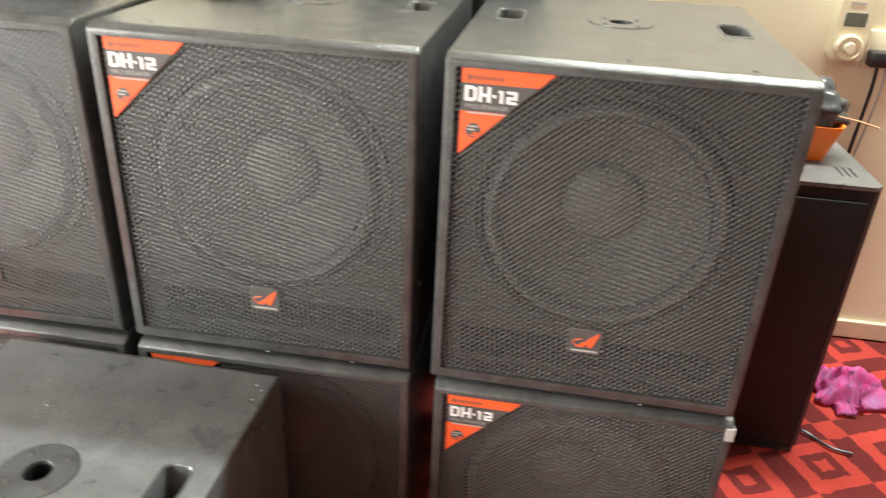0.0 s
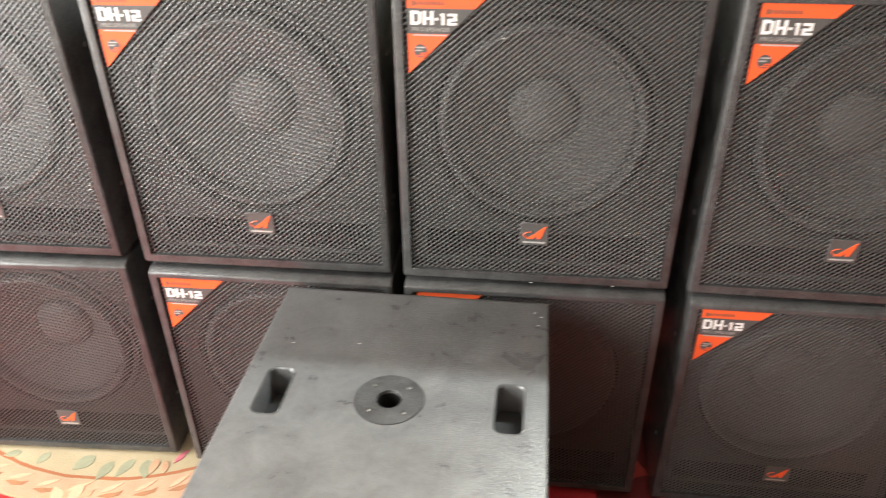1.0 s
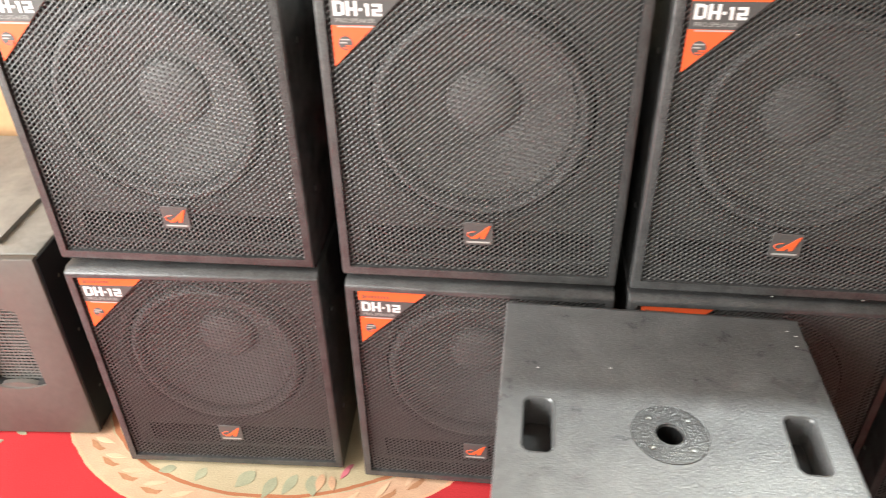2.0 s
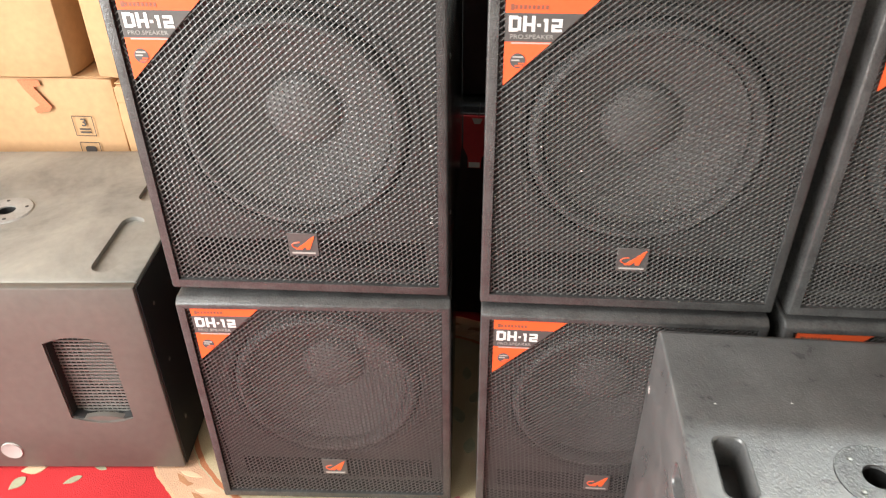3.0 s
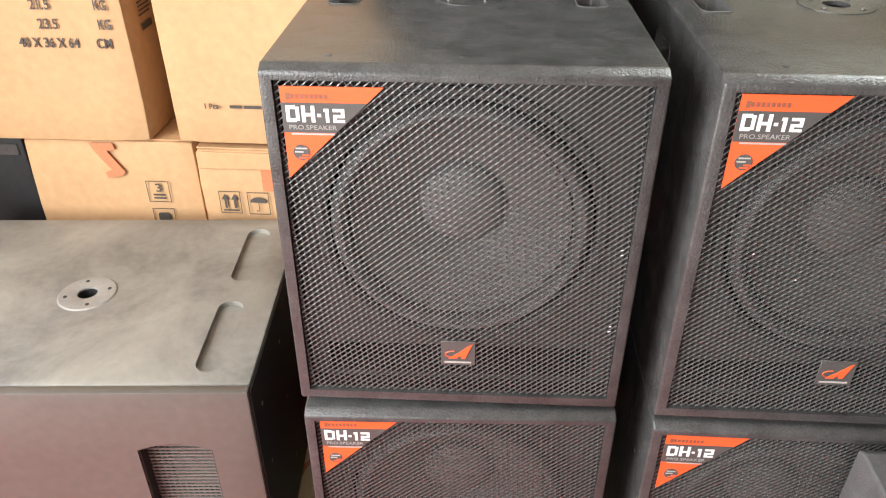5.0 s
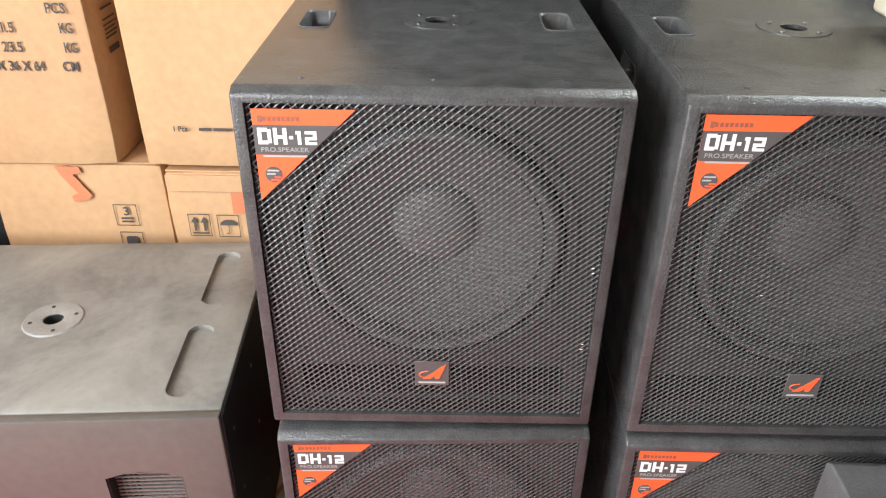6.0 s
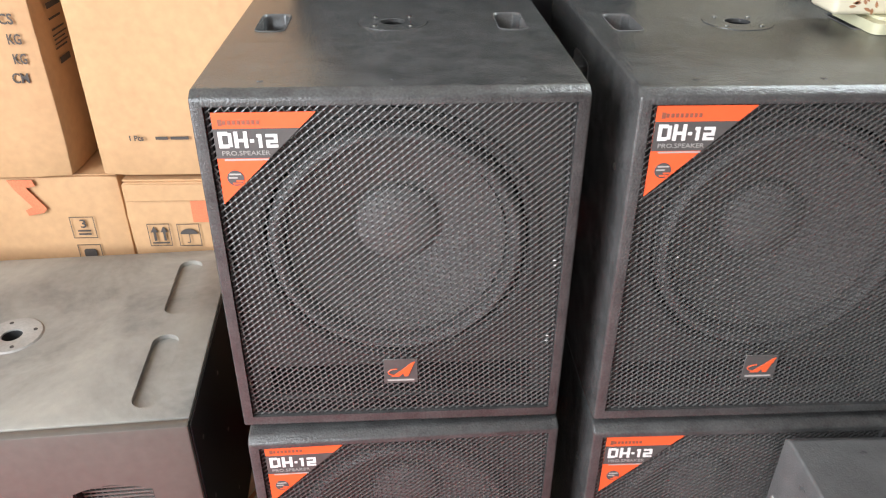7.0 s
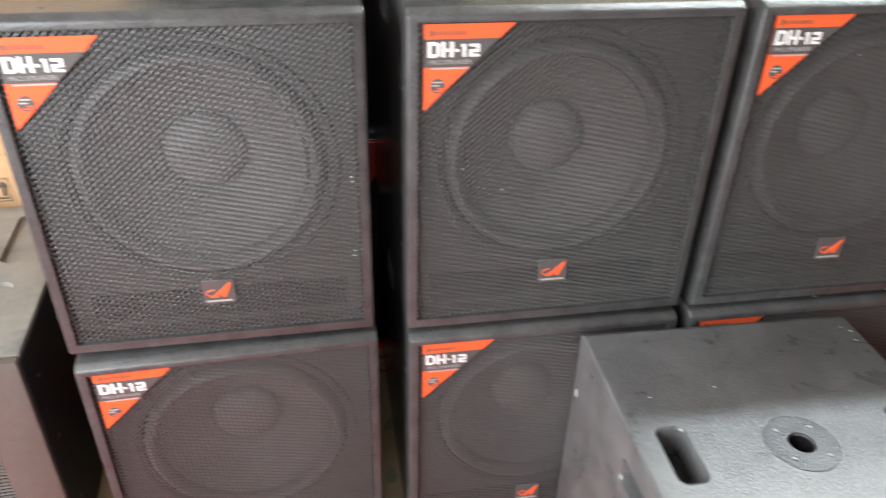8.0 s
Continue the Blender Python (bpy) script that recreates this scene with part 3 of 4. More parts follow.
structure("floor_carpeted", box(XL - 0.15, XR + 0.15, 0.5, YB + 0.15, -0.12, -0.004), SQUARES, "dark red carpet with bright red hollow squares")
structure("floor_carpeted_aisle", box(0.4, XR + 0.15, YF - 0.15, 0.4995, -0.12, -0.004), SQUARES, "dark red carpet with bright red squares along the aisle")
structure("floor_bare", box(XL - 0.15, 0.3995, YF - 0.15, 0.4995, -0.12, -0.006), SCREED, "plain grey screed floor by the shop front")
rug = tagged(part("carpet", box(-2.1, 0.33, 0.2, 2.5, -0.004, 0.0), MEDALLION), "plain red carpet with an oval cream flower medallion", "carpet", kind="structure")
structure("wall_north", box(XL, XR, YB, YB + 0.15, 0, TOP), WALL, "cream painted wall behind the speakers")
# east and south walls are unseen; their dark colour lowers the fill light
structure("wall_east", box(XR, XR + 0.15, YF, YB + 0.15, 0, TOP), WALL_LOW_BOUNCE, "unseen side wall, grey-brown to cut bounce light")
structure("wall_west", cut(box(XL - 0.15, XL, YF, YB + 0.15, 0, TOP), box(XL - 0.5, XL + 0.2, -0.5, 1.3, 0.5, 2.3)), WALL, "cream painted side wall with a window opening")
structure("wall_south", cut(box(XL - 0.15, XR + 0.15, YF - 0.15, YF, 0, TOP), box(-2.1, -0.9, YF - 0.5, YF + 0.2, -0.1, 2.65)), WALL_LOW_BOUNCE, "unseen wall with the open shop front, grey-brown to cut bounce light")
structure("ceiling", box(XL - 0.15, XR + 0.15, YF - 0.15, YB + 0.15, TOP, TOP + 0.12), CEIL, "white painted ceiling")
structure("baseboard", box(XL, XR, YB - 0.014, YB, 0, 0.055, 0.003, 1), SKIRT, "low cream skirting along the wall")
structure("pavement", box(-40, 40, -60, YF - 0.15, -0.2, -0.02), PAVE, "grey paving outside the shop front")

# ---- medallion figures woven into the carpet ----


def leaf(length, width):
    n = 8
    up = [(length * i / n, width / 2 * math.sin(math.pi * (i / n) ** 0.8)) for i in range(n + 1)]
    return up + [(x, -y) for x, y in reversed(up[1:-1])]


def figure(name, pts, mat, x, y, turn, h=0.0012):
    ob = part(name, prism(pts, h), mat, rug)
    ob.matrix_basis = pose(x, y, 0, 0, 0, turn)
    return ob


random.seed(4)
for x, y, turn, ln, wd, mat in [(-0.86, 1.575, 200, 0.05, 0.024, LEAF), (-0.80, 1.58, 250, 0.05, 0.026, LEAF), (-0.7, 1.58, 235, 0.07, 0.04, LEAF),
                                (-0.655, 1.57, 255, 0.075, 0.03, LEAF), (-0.615, 1.58, 250, 0.075, 0.028, LEAF), (-0.585, 1.58, 285, 0.07, 0.035, LEAF),
                                (-0.565, 1.585, 268, 0.06, 0.022, PETAL), (-0.548, 1.582, 290, 0.05, 0.018, PETAL),
                                (-0.515, 1.605, 245, 0.045, 0.014, ROSE), (-0.509, 1.615, 230, 0.04, 0.012, ROSE),
                                (-0.5, 1.72, 80, 0.06, 0.03, LEAF), (-0.515, 1.8, 110, 0.07, 0.032, LEAF), (-0.5, 1.86, 60, 0.06, 0.028, LEAF),
                                (-0.51, 1.93, 95, 0.06, 0.026, LEAF), (-0.99, 1.72, 150, 0.06, 0.03, LEAF), (-1.0, 1.8, 210, 0.06, 0.03, PETAL),
                                (-1.33, 1.63, 200, 0.07, 0.035, LIGHT_SCROLL), (-1.36, 1.6, 240, 0.05, 0.03, LEAF), (-1.25, 1.61, 215, 0.05, 0.018, LEAF), (-1.21, 1.63, 170, 0.04, 0.012, LEAF)]:
    figure("leaf", leaf(ln * 0.72, wd * 0.8), mat, x, y + 0.004, turn, 0.0007 + 0.0012 * random.random())
cx, cy, ea, eb = MED
for i in range(40):
    a = 2 * math.pi * i / 40
    r = 0.9
    x, y = cx + ea * r * math.cos(a), cy + eb * r * math.sin(a)
    tang = math.degrees(math.atan2(eb * math.cos(a), -ea * math.sin(a)))
    cres = [(-0.022, -0.008), (0.0, -0.013), (0.02, -0.006), (0.024, 0.006), (0.012, 0.0), (-0.006, -0.002)]
    figure("scroll", cres, SCROLL, x, y, tang, 0.001)
    figure("twist", leaf(0.047, 0.011), LIGHT_SCROLL, x - 0.02 * math.cos(radians(tang)), y - 0.02 * math.sin(radians(tang)), tang + 32, 0.0014)
for i in range(14):
    a = 2 * math.pi * i / 14
    figure("petal", leaf(0.045, 0.024), LIGHT_SCROLL if i % 2 else PETAL, -0.7 + 0.022 * math.cos(a), 1.452 + 0.016 * math.sin(a), math.degrees(a), 0.0016 if i % 2 else 0.0011)

# ---- wide subwoofer at the side ----


def subwoofer():
    w, d, h = 0.67, 0.5, 0.4427
    sub = empty("subwoofer", pose(-1.051 - w * math.cos(radians(3.9)), 1.643 - w * math.sin(radians(3.9)), 0, 0, 0, 3.9))
    tagged(sub, "wide dusty grey subwoofer with an arched front grille and grooved top", "speaker")
    z0 = 0.008
    # front windows with arched ends
    def arch(cx, cz, ww, hh, sag):
        n = 10
        up = [(cx - ww / 2 + ww * i / n, cz + hh / 2 + sag * math.sin(math.pi * i / n)) for i in range(n + 1)]
        dn = [(cx + ww / 2 - ww * i / n, cz - hh / 2 - sag * math.sin(math.pi * i / n) * 0.9) for i in range(n + 1)]
        return up + dn
    wins = [(w - 0.1285, 0.238, 0.116, 0.183, 0.014), (0.1285, 0.238, 0.116, 0.183, 0.014)]
    cuts = [upright(prism(arch(*q), 0.13), 0, 0.08, 0) for q in wins]
    body = box(0, w, 0.018, d, z0, z0 + h, 0.004, 2)
    grooves = []
    for x in (w - 0.071, 0.071):
        for y in (0.134, 0.371):
            grooves.append(moved(prism(stadium(0.043, 0.178), 0.1), pose(x, y, z0 + h - 0.009)))
    hole = moved(prism(stadium(0.034, 0.034), 0.3), pose(w - 0.3275, 0.245, z0 + h - 0.12))
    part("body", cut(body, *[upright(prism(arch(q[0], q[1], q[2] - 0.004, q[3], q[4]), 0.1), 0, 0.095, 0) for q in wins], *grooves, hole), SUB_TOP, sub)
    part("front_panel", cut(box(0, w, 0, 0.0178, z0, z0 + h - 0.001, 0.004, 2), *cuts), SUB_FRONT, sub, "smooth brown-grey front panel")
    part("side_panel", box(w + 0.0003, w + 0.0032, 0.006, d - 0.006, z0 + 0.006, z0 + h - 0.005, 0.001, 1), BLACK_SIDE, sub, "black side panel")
    for q in wins:
        bars = bmesh.new()
        for i in range(13):
            x = q[0] - 0.054 + 0.108 * i / 12
            box(x - 0.0008, x + 0.0008, 0.0245, 0.026, 0.128, 0.352, bm=bars)
        for i in range(27):
            z = 0.136 + 0.204 * i / 26
            box(q[0] - 0.0575, q[0] + 0.0575, 0.0225, 0.0245, z - 0.0017, z + 0.0017, bm=bars)
        part("window_grille", bars, WIRE, sub, "black wire grille set back in the opening")
        # added black lining: shade inside the opening put in as colour
        liner = bmesh.new()
        wide, tight = arch(q[0], q[1], q[2] - 0.0006, q[3] - 0.0006, q[4]), arch(q[0], q[1], q[2] - 0.005, q[3] - 0.005, q[4])
        loops = [[liner.verts.new((px, yy, pz)) for px, pz in ps] for ps, yy in ((wide, 0.12), (wide, 0.004), (tight, 0.004), (tight, 0.118))]
        for la, lb in zip(loops, loops[1:]):
            for i in range(len(la)):
                j = (i + 1) % len(la)
                liner.faces.new((la[i], la[j], lb[j], lb[i]))
        liner.faces.new(loops[-1])
        liner.faces.new(loops[0])
        bmesh.ops.recalc_face_normals(liner, faces=liner.faces[:])
        part("window_liner", liner, BAFFLE, sub, "added matt black lining that keeps the opening dark", sharp=30)
        part("sill", upright(prism(arch(q[0], 0.137, q[2] - 0.002, 0.002, 0.012)[:11] + [(q[0] + 0.056, 0.132), (q[0] - 0.056, 0.132)], 0.012), 0, 0.0155, -0.002), SUB_FRONT, sub)
    plate = part("pole_socket", lathe([(0.0165, -0.001), (0.0165, 0.002), (0.018, 0.0025), (0.047, 0.0025), (0.0495, 0.0)], 40), SUB_SOCKET, sub, "round dusty pole socket plate", m=pose(w - 0.3275, 0.245, z0 + h))
    for a in range(4):
        an = radians(20 + 90 * a)
        part("screw", moved(lathe([(0.0035, 0.0), (0.0032, 0.001), (0, 0.0016)], 10), pose(0.036 * math.cos(an), 0.036 * math.sin(an), 0.0024)), SOCKET, plate)
    part("socket_well", moved(lathe([(0.0168, 0.0), (0.0168, -0.08), (0, -0.08)], 24), pose(w - 0.3275, 0.245, z0 + h - 0.001)), BAFFLE, sub)
    part("badge", moved(lathe([(0.021, 0), (0.02, 0.003), (0.017, 0.002), (0, 0.002)], 24), pose(w / 2 + 0.008, 0, 0.058, 90)), PALE, sub, "small round maker's badge")
    for y in (0.05, 0.2, 0.35):
        for z in (0.1, 0.25, 0.38):
            part("screw", moved(lathe([(0.004, 0.0), (0.0035, 0.001), (0, 0.0014)], 8), pose(w + 0.003, y, z, 0, 90)), STEEL, sub)
    for x in (0.06, w - 0.06):
        for y in (0.06, d - 0.06):
            part("foot", moved(lathe([(0, 0), (0.018, 0), (0.02, 0.009), (0, 0.009)], 14), pose(x, y, 0)), PLASTIC_BLACK, sub)
    return sub


subwoofer()

# ---- cardboard boxes ----


def carton(x, y, z, w, d, h, turn, label, stretch=1.006, left=0.0):
    """A closed carton printed from x, y, z on, which reaches as far as left beyond that."""
    c = empty("cardboard_box", pose(x, y, z, 0, 0, turn))
    tagged(c, label, "box", "stacked cardboard boxes")
    c.scale = (0.955, 1, stretch)
    bm = box(-left, w, 0, d, 0, h)
    bmesh.ops.subdivide_edges(bm, edges=bm.edges[:], cuts=7, use_grid_fill=True)
    ph = x * 7.3 + z * 3.1
    for v in bm.verts:
        q = noise.noise(Vector((v.co.x * 4 + ph, v.co.y * 4, v.co.z * 4))) * 0.006
        n = Vector(((v.co.x - (w - left) / 2) / (w + left), (v.co.y - d / 2) / d, (v.co.z - h / 2) / h))
        inner = min(v.co.z, h - v.co.z)
        if inner > 0.02:
            v.co += Vector((n.x, n.y, 0)) * q * 2
        if inner < 1e-4 and (abs(n.x) > 0.49 and abs(n.y) > 0.49):
            v.co -= Vector((n.x, n.y, n.z)) * 0.006
    edges = [e for e in bm.edges if len(e.link_faces) == 2 and e.calc_face_angle(0) > 1]
    bmesh.ops.bevel(bm, geom=edges, offset=0.004, segments=2, profile=0.5, affect="EDGES")
    part("carton", bm, CARD, c)
    part("flap", box(0.004 - left, w - 0.004, 0.004, d / 2 - 0.001, h + 0.0003, h + 0.0035, 0.001, 1), CARD, c)
    part("flap", box(0.004 - left, w - 0.004, d / 2 + 0.001, d - 0.004, h + 0.0003, h + 0.0035, 0.001, 1), CARD, c)
    return c


def print_on(c, text, x, z, size, width, y=-0.0045):
    bm = moved(lettering(text, size, 0.0003, bold=0.0004), pose(x, y, z))
    fit_width(bm, x, width)
    part("print", bm, INK, c)


def frame_mark(c, x, z, w, h, y=-0.0045):
    """A square outline, as printed round a handling mark."""
    bm = bmesh.new()
    t = 0.0013
    for q in ((0, w, 0, t), (0, w, h - t, h), (0, t, t, h - t), (w - t, w, t, h - t)):
        box(x + q[0], x + q[1], y, y + 0.0006, z + q[2], z + q[3], bm=bm)
    return bm


YBX = 2.165
lower_left = carton(-1.612, YBX + 0.01, 0, 0.334, 0.4, 0.592, 0.5, "brown cardboard box with handling marks and torn red tape", left=0.03)
lower_right = carton(-1.286, YBX - 0.003, 0, 0.385, 0.4, 0.585, 0.0, "brown cardboard box with arrow and umbrella marks")
upper_left = carton(-1.96, YBX - 0.008, 0.601, 0.62, 0.4, 0.6, 0.6, "brown cardboard box printed with weights and size", 0.966)
upper_right = carton(-1.316, YBX + 0.002, 0.601, 0.414, 0.38, 0.6, 0.0, "plain brown cardboard box with a small printed line", 0.966)
# weights and size on the upper box
for row, (num, nx, nw, unit, ux) in enumerate([("1", 0.44, 0.012, "PCS", 0.55), ("21.5", 0.445, 0.038, "KG", 0.567),
                                               ("23.5", 0.452, 0.038, "KG", 0.568), ("40 X 36 X 64", 0.405, 0.117, "CM", 0.556)]):
    z = 0.3 - row * 0.0355
    nx, ux = nx + 0.003, ux + 0.003
    print_on(upper_left, num, nx, z, 0.026, nw)
    print_on(upper_left, unit, ux, z, 0.026, 0.036 if unit == "PCS" else 0.03 if unit == "CM" else 0.024)
side = bmesh.new()
for z, y0, y1, tall in ((0.33, 0.05, 0.12, 0.012), (0.312, 0.052, 0.11, 0.01), (0.292, 0.05, 0.1, 0.004), (0.272, 0.052, 0.105, 0.003), (0.262, 0.05, 0.11, 0.0025),
                        (0.254, 0.052, 0.1, 0.0025), (0.246, 0.052, 0.108, 0.0025), (0.238, 0.05, 0.1, 0.003), (0.21, 0.056, 0.1, 0.012)):
    box(0.6262, 0.6268, y0, y1, z, z + tall, bm=side)
part("print", side, INK, upper_left)
print_on(upper_right, "1 Pcs", 0.071, 0.076, 0.015, 0.027)
line = bmesh.new()
for x0, x1 in ((0.121, 0.145), (0.15, 0.185)):
    box(x0, x1, -0.0045, -0.0039, 0.0775, 0.0835, bm=line)
part("bar", line, INK, upper_right)
# handling marks
mk = frame_mark(lower_left, 0.217, 0.459, 0.049, 0.048)
box(0.229, 0.255, -0.0045, -0.0039, 0.4665, 0.47, bm=mk)
box(0.229, 0.255, -0.0045, -0.0039, 0.474, 0.4775, bm=mk)
part("handling_mark", mk, INK, lower_left)
print_on(lower_left, "3", 0.237, 0.483, 0.026, 0.012)
mk = frame_mark(lower_left, 0.219, 0.396, 0.048, 0.048)
merge(mk, upright(prism(stadium(0.026, 0.02, r=0.006), 0.0006), 0.243, -0.0039, 0.424))
part("handling_mark", mk, INK, lower_left)
part("tape", moved(prism([(0, 0), (0.05, 0.0), (0.053, -0.013), (0.034, -0.017), (0.064, -0.062), (0.056, -0.071), (0.024, -0.077), (0.02, -0.065), (0.036, -0.058), (0.01, -0.021)], 0.0005), pose(0.117, -0.0068, 0.59, 90)), RED_TAPE, lower_left, "torn strip of red tape")
mk = frame_mark(lower_right, 0.037, 0.447, 0.046, 0.05)
for x in (0.05, 0.07):
    merge(mk, upright(prism([(x - 0.0025, 0.459), (x + 0.0025, 0.459), (x + 0.0025, 0.478), (x + 0.008, 0.478), (x, 0.491), (x - 0.008, 0.478), (x - 0.0025, 0.478)], 0.0006), 0, -0.0039, 0))
box(0.043, 0.077, -0.0045, -0.0039, 0.4525, 0.4555, bm=mk)
part("handling_mark", mk, INK, lower_right)
mk = frame_mark(lower_right, 0.098, 0.446, 0.046, 0.05)
n = 10
merge(mk, upright(prism([(0.121 + 0.018 * math.cos(math.pi * i / n), 0.473 + 0.012 * math.sin(math.pi * i / n)) for i in range(n + 1)], 0.0006), 0, -0.0039, 0))
box(0.1203, 0.1217, -0.0045, -0.0039, 0.455, 0.474, bm=mk)
box(0.1145, 0.1203, -0.0045, -0.0039, 0.453, 0.4545, bm=mk)
part("handling_mark", mk, INK, lower_right)
part("tape", box(0.135, 0.2, -0.0052, -0.0046, 0.5, 0.55), RED_TAPE, lower_right, "strip of red tape")
part("tape", box(-0.0062, -0.0056, 0.02, 0.07, 0.2, 0.57), TAPE, lower_right)
part("flap_edge", box(0.006, 0.378, -0.0075, -0.0045, 0.548, 0.583, 0.0012, 1), CARD, lower_right, "raised edge of a cardboard flap")


# ---- black cabinets behind the stacks ----


def rear_cabinet(x, y, z, w, d, h, label):
    c = empty("stored_cabinet", pose(x, y, z))
    tagged(c, label, "speaker", "stored cabinets")
    part("body", box(0, w, 0, d, 0.006, h, 0.008, 2), BLACK_SIDE, c)
    part("edge_strip", box(0.012, w - 0.012, -0.003, -0.0005, h - 0.04, h - 0.015, 0.001, 1), BLACK, c)
    for fx in (0.05, w - 0.05):
        for fy in (0.05, d - 0.05):
            part("foot", moved(lathe([(0, 0), (0.018, 0), (0.02, 0.008), (0, 0.008)], 12), pose(fx, fy, 0)), PLASTIC_BLACK, c)
    return c


rear_cabinet(-2.05, 2.19, 0, 0.4, 0.36, 0.592, "black cabinet stored beside the cardboard boxes")
low = rear_cabinet(-0.905, 2.165, 0, 0.595, 0.36, 0.56, "plain black cabinet stored behind the stacks")
rear_cabinet(-0.908, 2.205, 0.56, 0.593, 0.33, 1.2, "upright black cabinet standing on a stored cabinet")
rear_cabinet(-0.27, 2.15, 0, 0.37, 0.37, 0.565, "low black cabinet stored behind the stacks")
plug_end = tagged(part("plug_end", tube(curve_points([(-0.06, 2.32, 0.572), (-0.035, 2.325, 0.574), (-0.015, 2.335, 0.576)], 4), 0.006), PALE), "short pale cable end lying on a black cabinet", "cable")
rear_cabinet(0.13, 2.24, 0, 0.4, 0.36, 0.6, "black cabinet stored behind the stacks")
rear_cabinet(0.14, 2.26, 0.6, 0.38, 0.34, 0.55, "black cabinet standing on another stored cabinet")
tag = tagged(empty("hang_tag", pose(-0.503, 2.158, 0.418)), "red printed card tag hanging on a black cabinet", "tag")
part("card", upright(prism([(-0.032, 0.122), (-0.032, 0.05), (-0.022, 0.026), (-0.022, 0.0), (0.006, 0.0), (0.008, 0.026), (0.026, 0.05), (0.028, 0.122)], 0.003), 0, 0.003, 0), RED_TAG, tag)
part("bar", box(-0.02, 0.004, -0.0012, -0.0002, 0.002, 0.014), WHITE, tag)
part("bar", upright(prism([(-0.01, 0), (0.012, 0), (0.007, -0.012), (-0.005, -0.012)], 0.0008), -0.004, -0.0002, 0.117), PALE, tag)
part("string", tube([(0, 0.001, 0.12), (0.002, -0.002, 0.14), (0.002, 0.004, 0.15)], 0.0012, 6), PLASTIC_BLACK, tag)

# ---- tall cabinet by the wall, basket and cloth ----


def tall_cabinet():
    c = empty("tall_cabinet", pose(0.79, 2.12, 0))
    tagged(c, "upright black loudspeaker with a grey top beside the wall", "speaker")
    pts = [(0, 0), (0.395, 0), (0.408, 0.012), (0.408, 0.05), (0.4, 0.3), (0.02, 0.3)]
    part("body", moved(prism(pts, 0.63), pose(0, 0, 0.012)), BLACK_SIDE, c)
    part("top_panel", moved(prism([(x * 1.004, y * 1.004) for x, y in pts], 0.008), pose(-0.001, -0.001, 0.6425)), BLACK_DUSTY, c, "smooth grey top panel")
    part("grille", box(0.012, 0.385, -0.008, -0.0005, 0.03, 0.62, 0.003, 2), BLACK_SIDE, c, "dark cloth grille")
    for i in range(3):
        part("bar", box(0.345 + 0.013 * i, 0.35 + 0.013 * i, 0.05, 0.1, 0.651, 0.6514), PLASTIC_BLACK, c)
    part("plinth", box(0.005, 0.4, 0.004, 0.29, 0, 0.0118), PLASTIC_BLACK, c)
    return c


tall_cabinet()
basket = tagged(empty("basket", pose(1.06, 2.3, 0.651)), "small orange plastic basket holding dark plastic film", "basket")
tub = bmesh.new()
lo, hi = stadium(0.13, 0.11, 5, 0.02), stadium(0.175, 0.145, 5, 0.03)
li, hi2 = stadium(0.122, 0.102, 5, 0.018), stadium(0.167, 0.137, 5, 0.028)
loops = [[tub.verts.new((x, y, z)) for x, y in ps] for ps, z in ((li, 0.006), (hi2, 0.075), (hi, 0.075), (lo, 0.0))]
for a, b in zip(loops, loops[1:]):
    for i in range(len(a)):
        j = (i + 1) % len(a)
        tub.faces.new((a[i], a[j], b[j], b[i]))
tub.faces.new(loops[0])
tub.faces.new(loops[-1])
bmesh.ops.recalc_face_normals(tub, faces=tub.faces[:])
part("tub", tub, BOWL, basket)
film = bmesh.new()
bmesh.ops.create_icosphere(film, subdivisions=4, radius=1)
for v in film.verts:
    q = 1 + 0.35 * noise.noise(v.co * 2.3) + 0.16 * noise.noise(v.co * 6)
    v.co = Vector((v.co.x * 0.088 * q, v.co.y * 0.068 * q, 0.084 + v.co.z * 0.066 * q))
wad = tagged(part("plastic_film", film, BAG), "crumpled dark plastic film lying in a basket", "packaging")
wad.matrix_basis = pose(1.063, 2.3, 0.655)
stick = tagged(part("stick", tube([(1.125, 2.25, 0.745), (1.165, 2.24, 0.741), (1.2, 2.23, 0.734)], 0.0018), CARD), "thin pale stick lying on the basket rim", "stick")

cloth = bmesh.new()
N = 34
grid = [[cloth.verts.new((0, 0, 0)) for j in range(N)] for i in range(N)]
for i in range(N):
    for j in range(N):
        u, v = i / (N - 1) - 0.5, j / (N - 1) - 0.5
        rr = max(abs(u), abs(v)) * 2
        hgt = max(0.0, 0.062 * (1 - rr ** 2.2) * (0.65 + 0.9 * noise.noise(Vector((u * 6, v * 6, 2)))) + 0.02 * abs(noise.noise(Vector((u * 14, v * 14, 5)))))
        grid[i][j].co = (0.185 * u + 0.045 * noise.noise(Vector((u * 4, v * 4, 9))), 0.19 * v + 0.045 * noise.noise(Vector((u * 4, v * 4, 20))), hgt + 0.003)
for i in range(N - 1):
    for j in range(N - 1):
        cloth.faces.new((grid[i][j], grid[i + 1][j], grid[i + 1][j + 1], grid[i][j + 1]))
bmesh.ops.solidify(cloth, geom=cloth.faces[:], thickness=0.003)
rag = tagged(part("cloth", cloth, PINK, sharp=80), "crumpled pink and lilac checked cloth on the carpet", "cloth")
rag.matrix_basis = pose(1.385, 2.375, 0.0, 0, 0, 20)
rag.scale = (0.85, 0.8, 1.0)
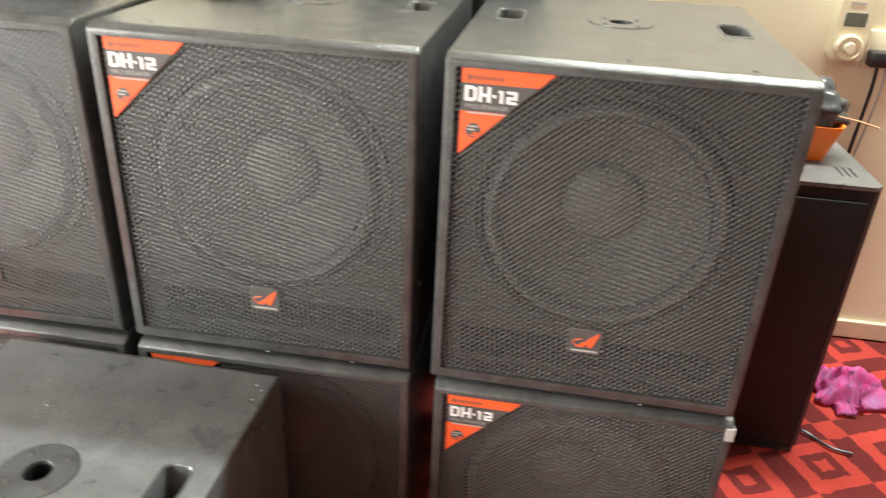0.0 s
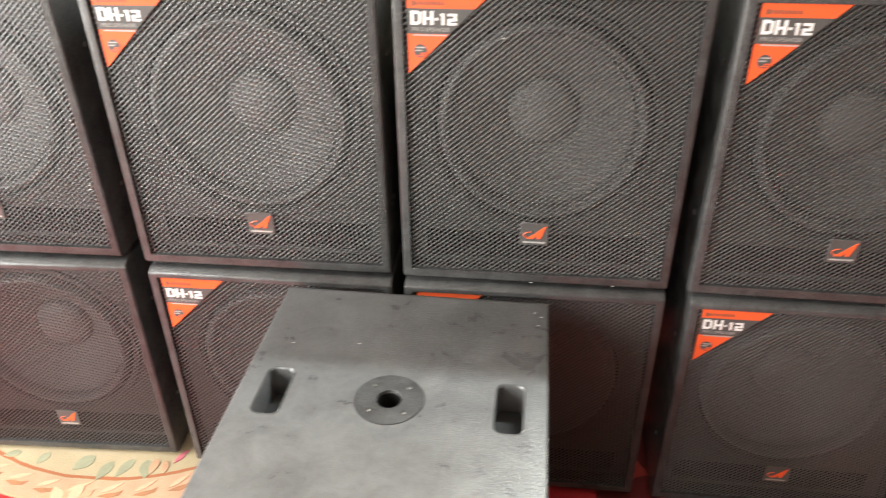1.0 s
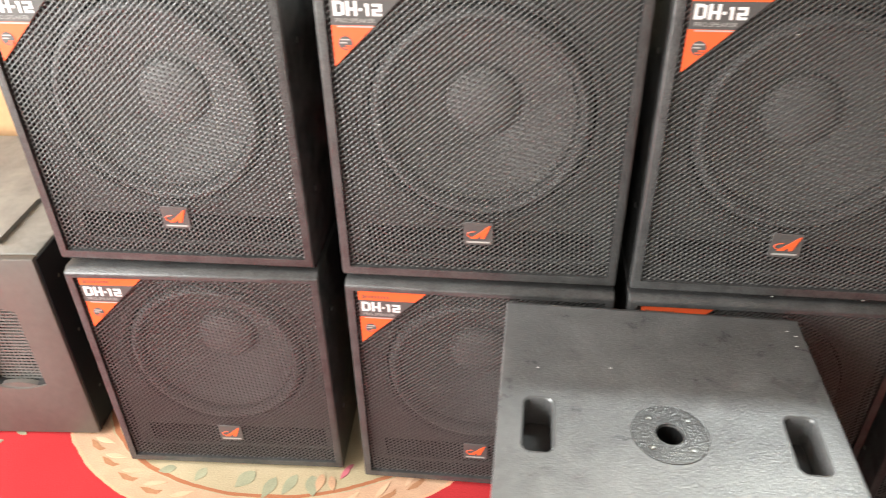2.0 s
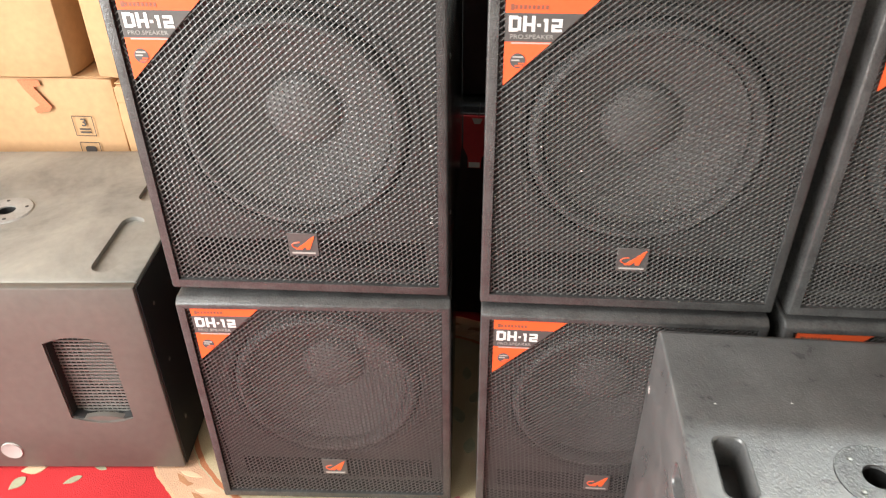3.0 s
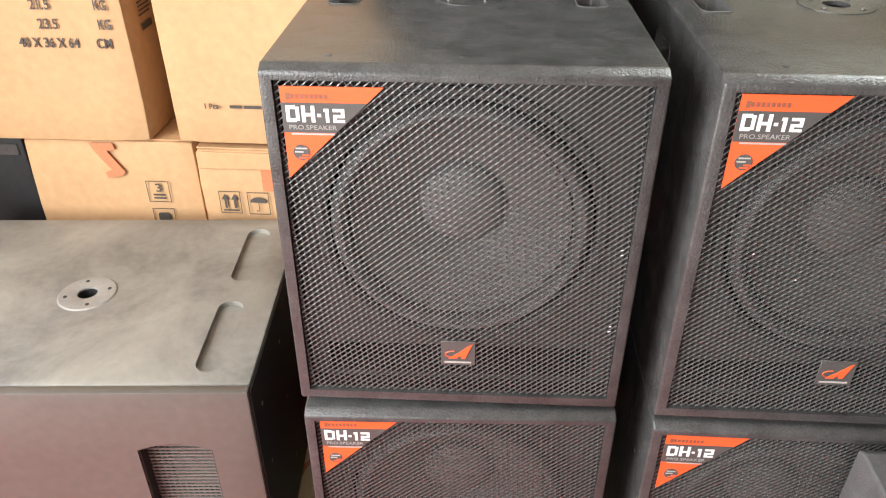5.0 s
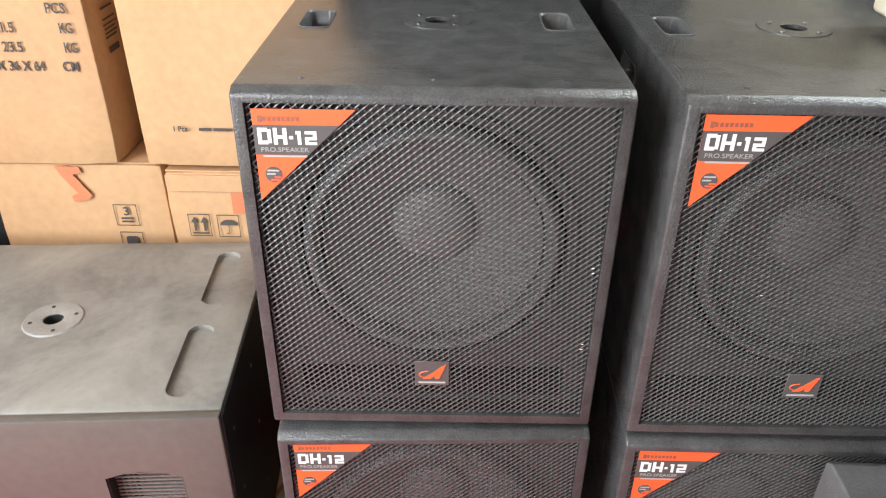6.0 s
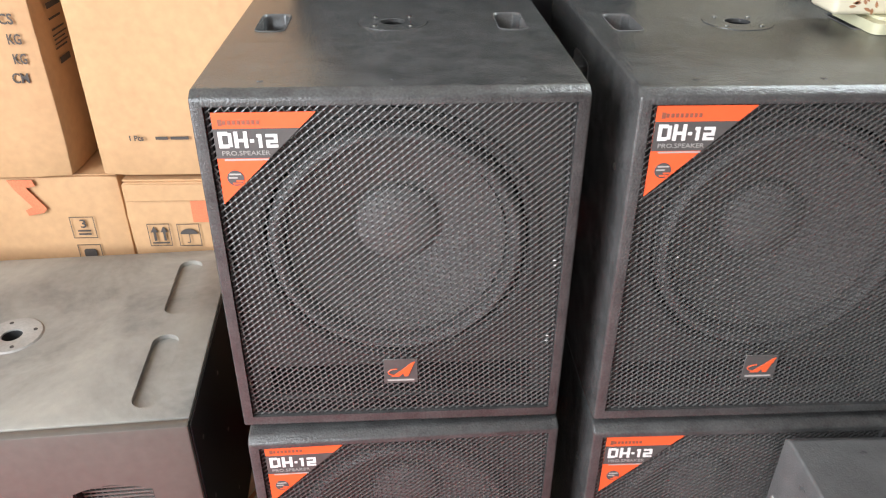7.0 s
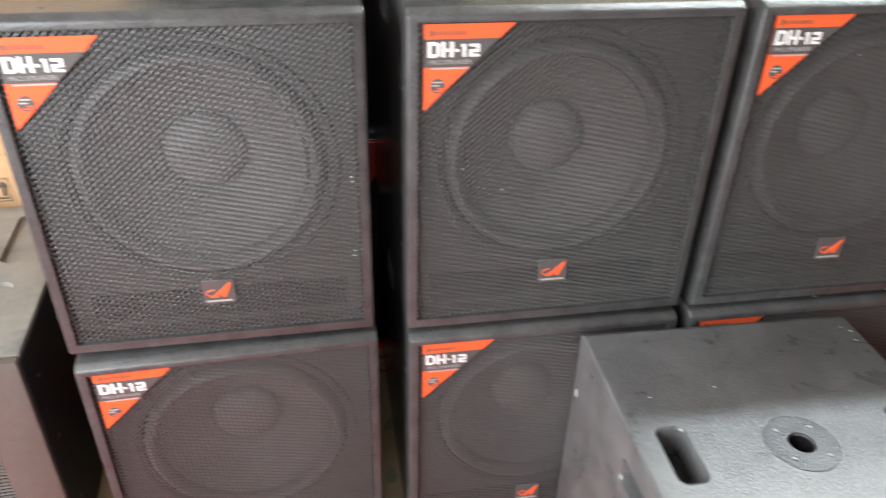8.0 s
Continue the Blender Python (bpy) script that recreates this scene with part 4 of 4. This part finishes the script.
tagged(part("floor_cable", tube(curve_points([(1.192, 2.2, 0.1), (1.215, 2.2, 0.02), (1.246, 2.19, 0.004), (1.285, 2.15, 0.004), (1.328, 2.138, 0.004)]), 0.0035), PLASTIC_BLACK), "thin black cable lying on the carpet", "cable")

# ---- on the wall ----
meter = tagged(empty("plug_timer", pose(1.246, YB, 0.776)), "ivory plug-in timer with a grey display and a round dial", "timer")
part("case", moved(prism(stadium(0.078, 0.15, r=0.016), 0.035), pose(0, 0, 0.075, 90)), METER, meter)
part("dial", moved(lathe([(0.031, 0), (0.031, 0.012), (0.026, 0.014), (0.024, 0.008), (0.015, 0.008), (0.012, 0.02), (0, 0.02)], 32), pose(0, -0.0352, 0.034, 90)), METER, meter, "round ivory dial")
part("display", box(-0.024, 0.024, -0.0372, -0.0352, 0.082, 0.113, 0.002, 1), SCREEN, meter, "grey display")
part("bar", box(-0.02, 0.016, -0.0362, -0.0354, 0.132, 0.137), PALE, meter)
strip = tagged(empty("wall_socket", pose(1.345, YB, 0.765)), "white wall socket with a black plug", "socket")
part("plate", box(-0.05, 0.09, -0.012, 0, -0.005, 0.085, 0.004, 2), METER, strip)
plug = part("plug", box(-0.045, 0.01, -0.05, -0.0125, 0.004, 0.04, 0.006, 2), PLASTIC_BLACK, strip, "black plug")
part("cord", tube(curve_points([(-0.02, -0.035, 0.005), (-0.016, -0.03, -0.06), (-0.018, -0.02, -0.2), (-0.02, -0.018, -0.36), (0.01, -0.018, -0.55), (0.06, -0.02, -0.72), (0.075, -0.025, -0.754)]), 0.0045), PLASTIC_BLACK, strip)
part("cord", tube(curve_points([(0.0, -0.035, 0.005), (0.005, -0.03, -0.06), (-0.005, -0.02, -0.22), (-0.035, -0.018, -0.38), (-0.05, -0.018, -0.45)]), 0.003), PALE, strip)

# ---- ceiling light ----
fitting = tagged(empty("ceiling_light", pose(1.3, 2.46, TOP)), "long white fluorescent ceiling light near the rear wall", "lamp")
part("housing", box(-0.99, 0.99, -0.09, 0.09, -0.05, 0, 0.006, 2), METER, fitting)
part("end_cap", box(-1.0, -0.99, -0.085, 0.085, -0.05, -0.002, 0.002, 1), METER, fitting)
part("end_cap", box(0.99, 1.0, -0.085, 0.085, -0.05, -0.002, 0.002, 1), METER, fitting)

# ---- appliance on top of the stacks ----
panel = tagged(empty("desk_appliance", pose(-0.036, 1.865, 2 * STEP)), "cream plastic appliance with small flower prints on a yellow-green foot", "appliance")
part("foot", moved(prism(stadium(0.16, 0.12, r=0.012), 0.014), pose(0.0, -0.005, 0.0005)), FOOT_GREEN, panel, "yellow-green foot plate")
part("foot_step", moved(prism(stadium(0.13, 0.09, r=0.01), 0.004), pose(0.0, 0.0, 0.0145)), FOOT_GREEN, panel)
part("housing", box(-0.125, 0.165, -0.035, 0.035, 0.0186, 0.34, 0.008, 3), CREAM, panel, "cream housing")
random.seed(8)
for sx in (-1, 1):
    for i in range(9):
        part("flower_print", moved(prism(leaf(0.008 + 0.006 * random.random(), 0.004), 0.0006), pose(0.02 + sx * (0.131 - 0.045 * random.random()), -0.035, 0.028 + 0.035 * random.random() ** 2, 90, 360 * random.random())), SCROLL, panel)
tagged(part("power_cable", tube(curve_points([(0.11, 1.90, 2 * STEP + 0.04), (0.08, 1.87, 2 * STEP + 0.006), (-0.0, 1.905, 2 * STEP + 0.006), (-0.09, 1.93, 2 * STEP + 0.006), (-0.1, 2.0, 2 * STEP + 0.005)]), 0.005), PLASTIC_BLACK), "black power cable behind an appliance", "cable")
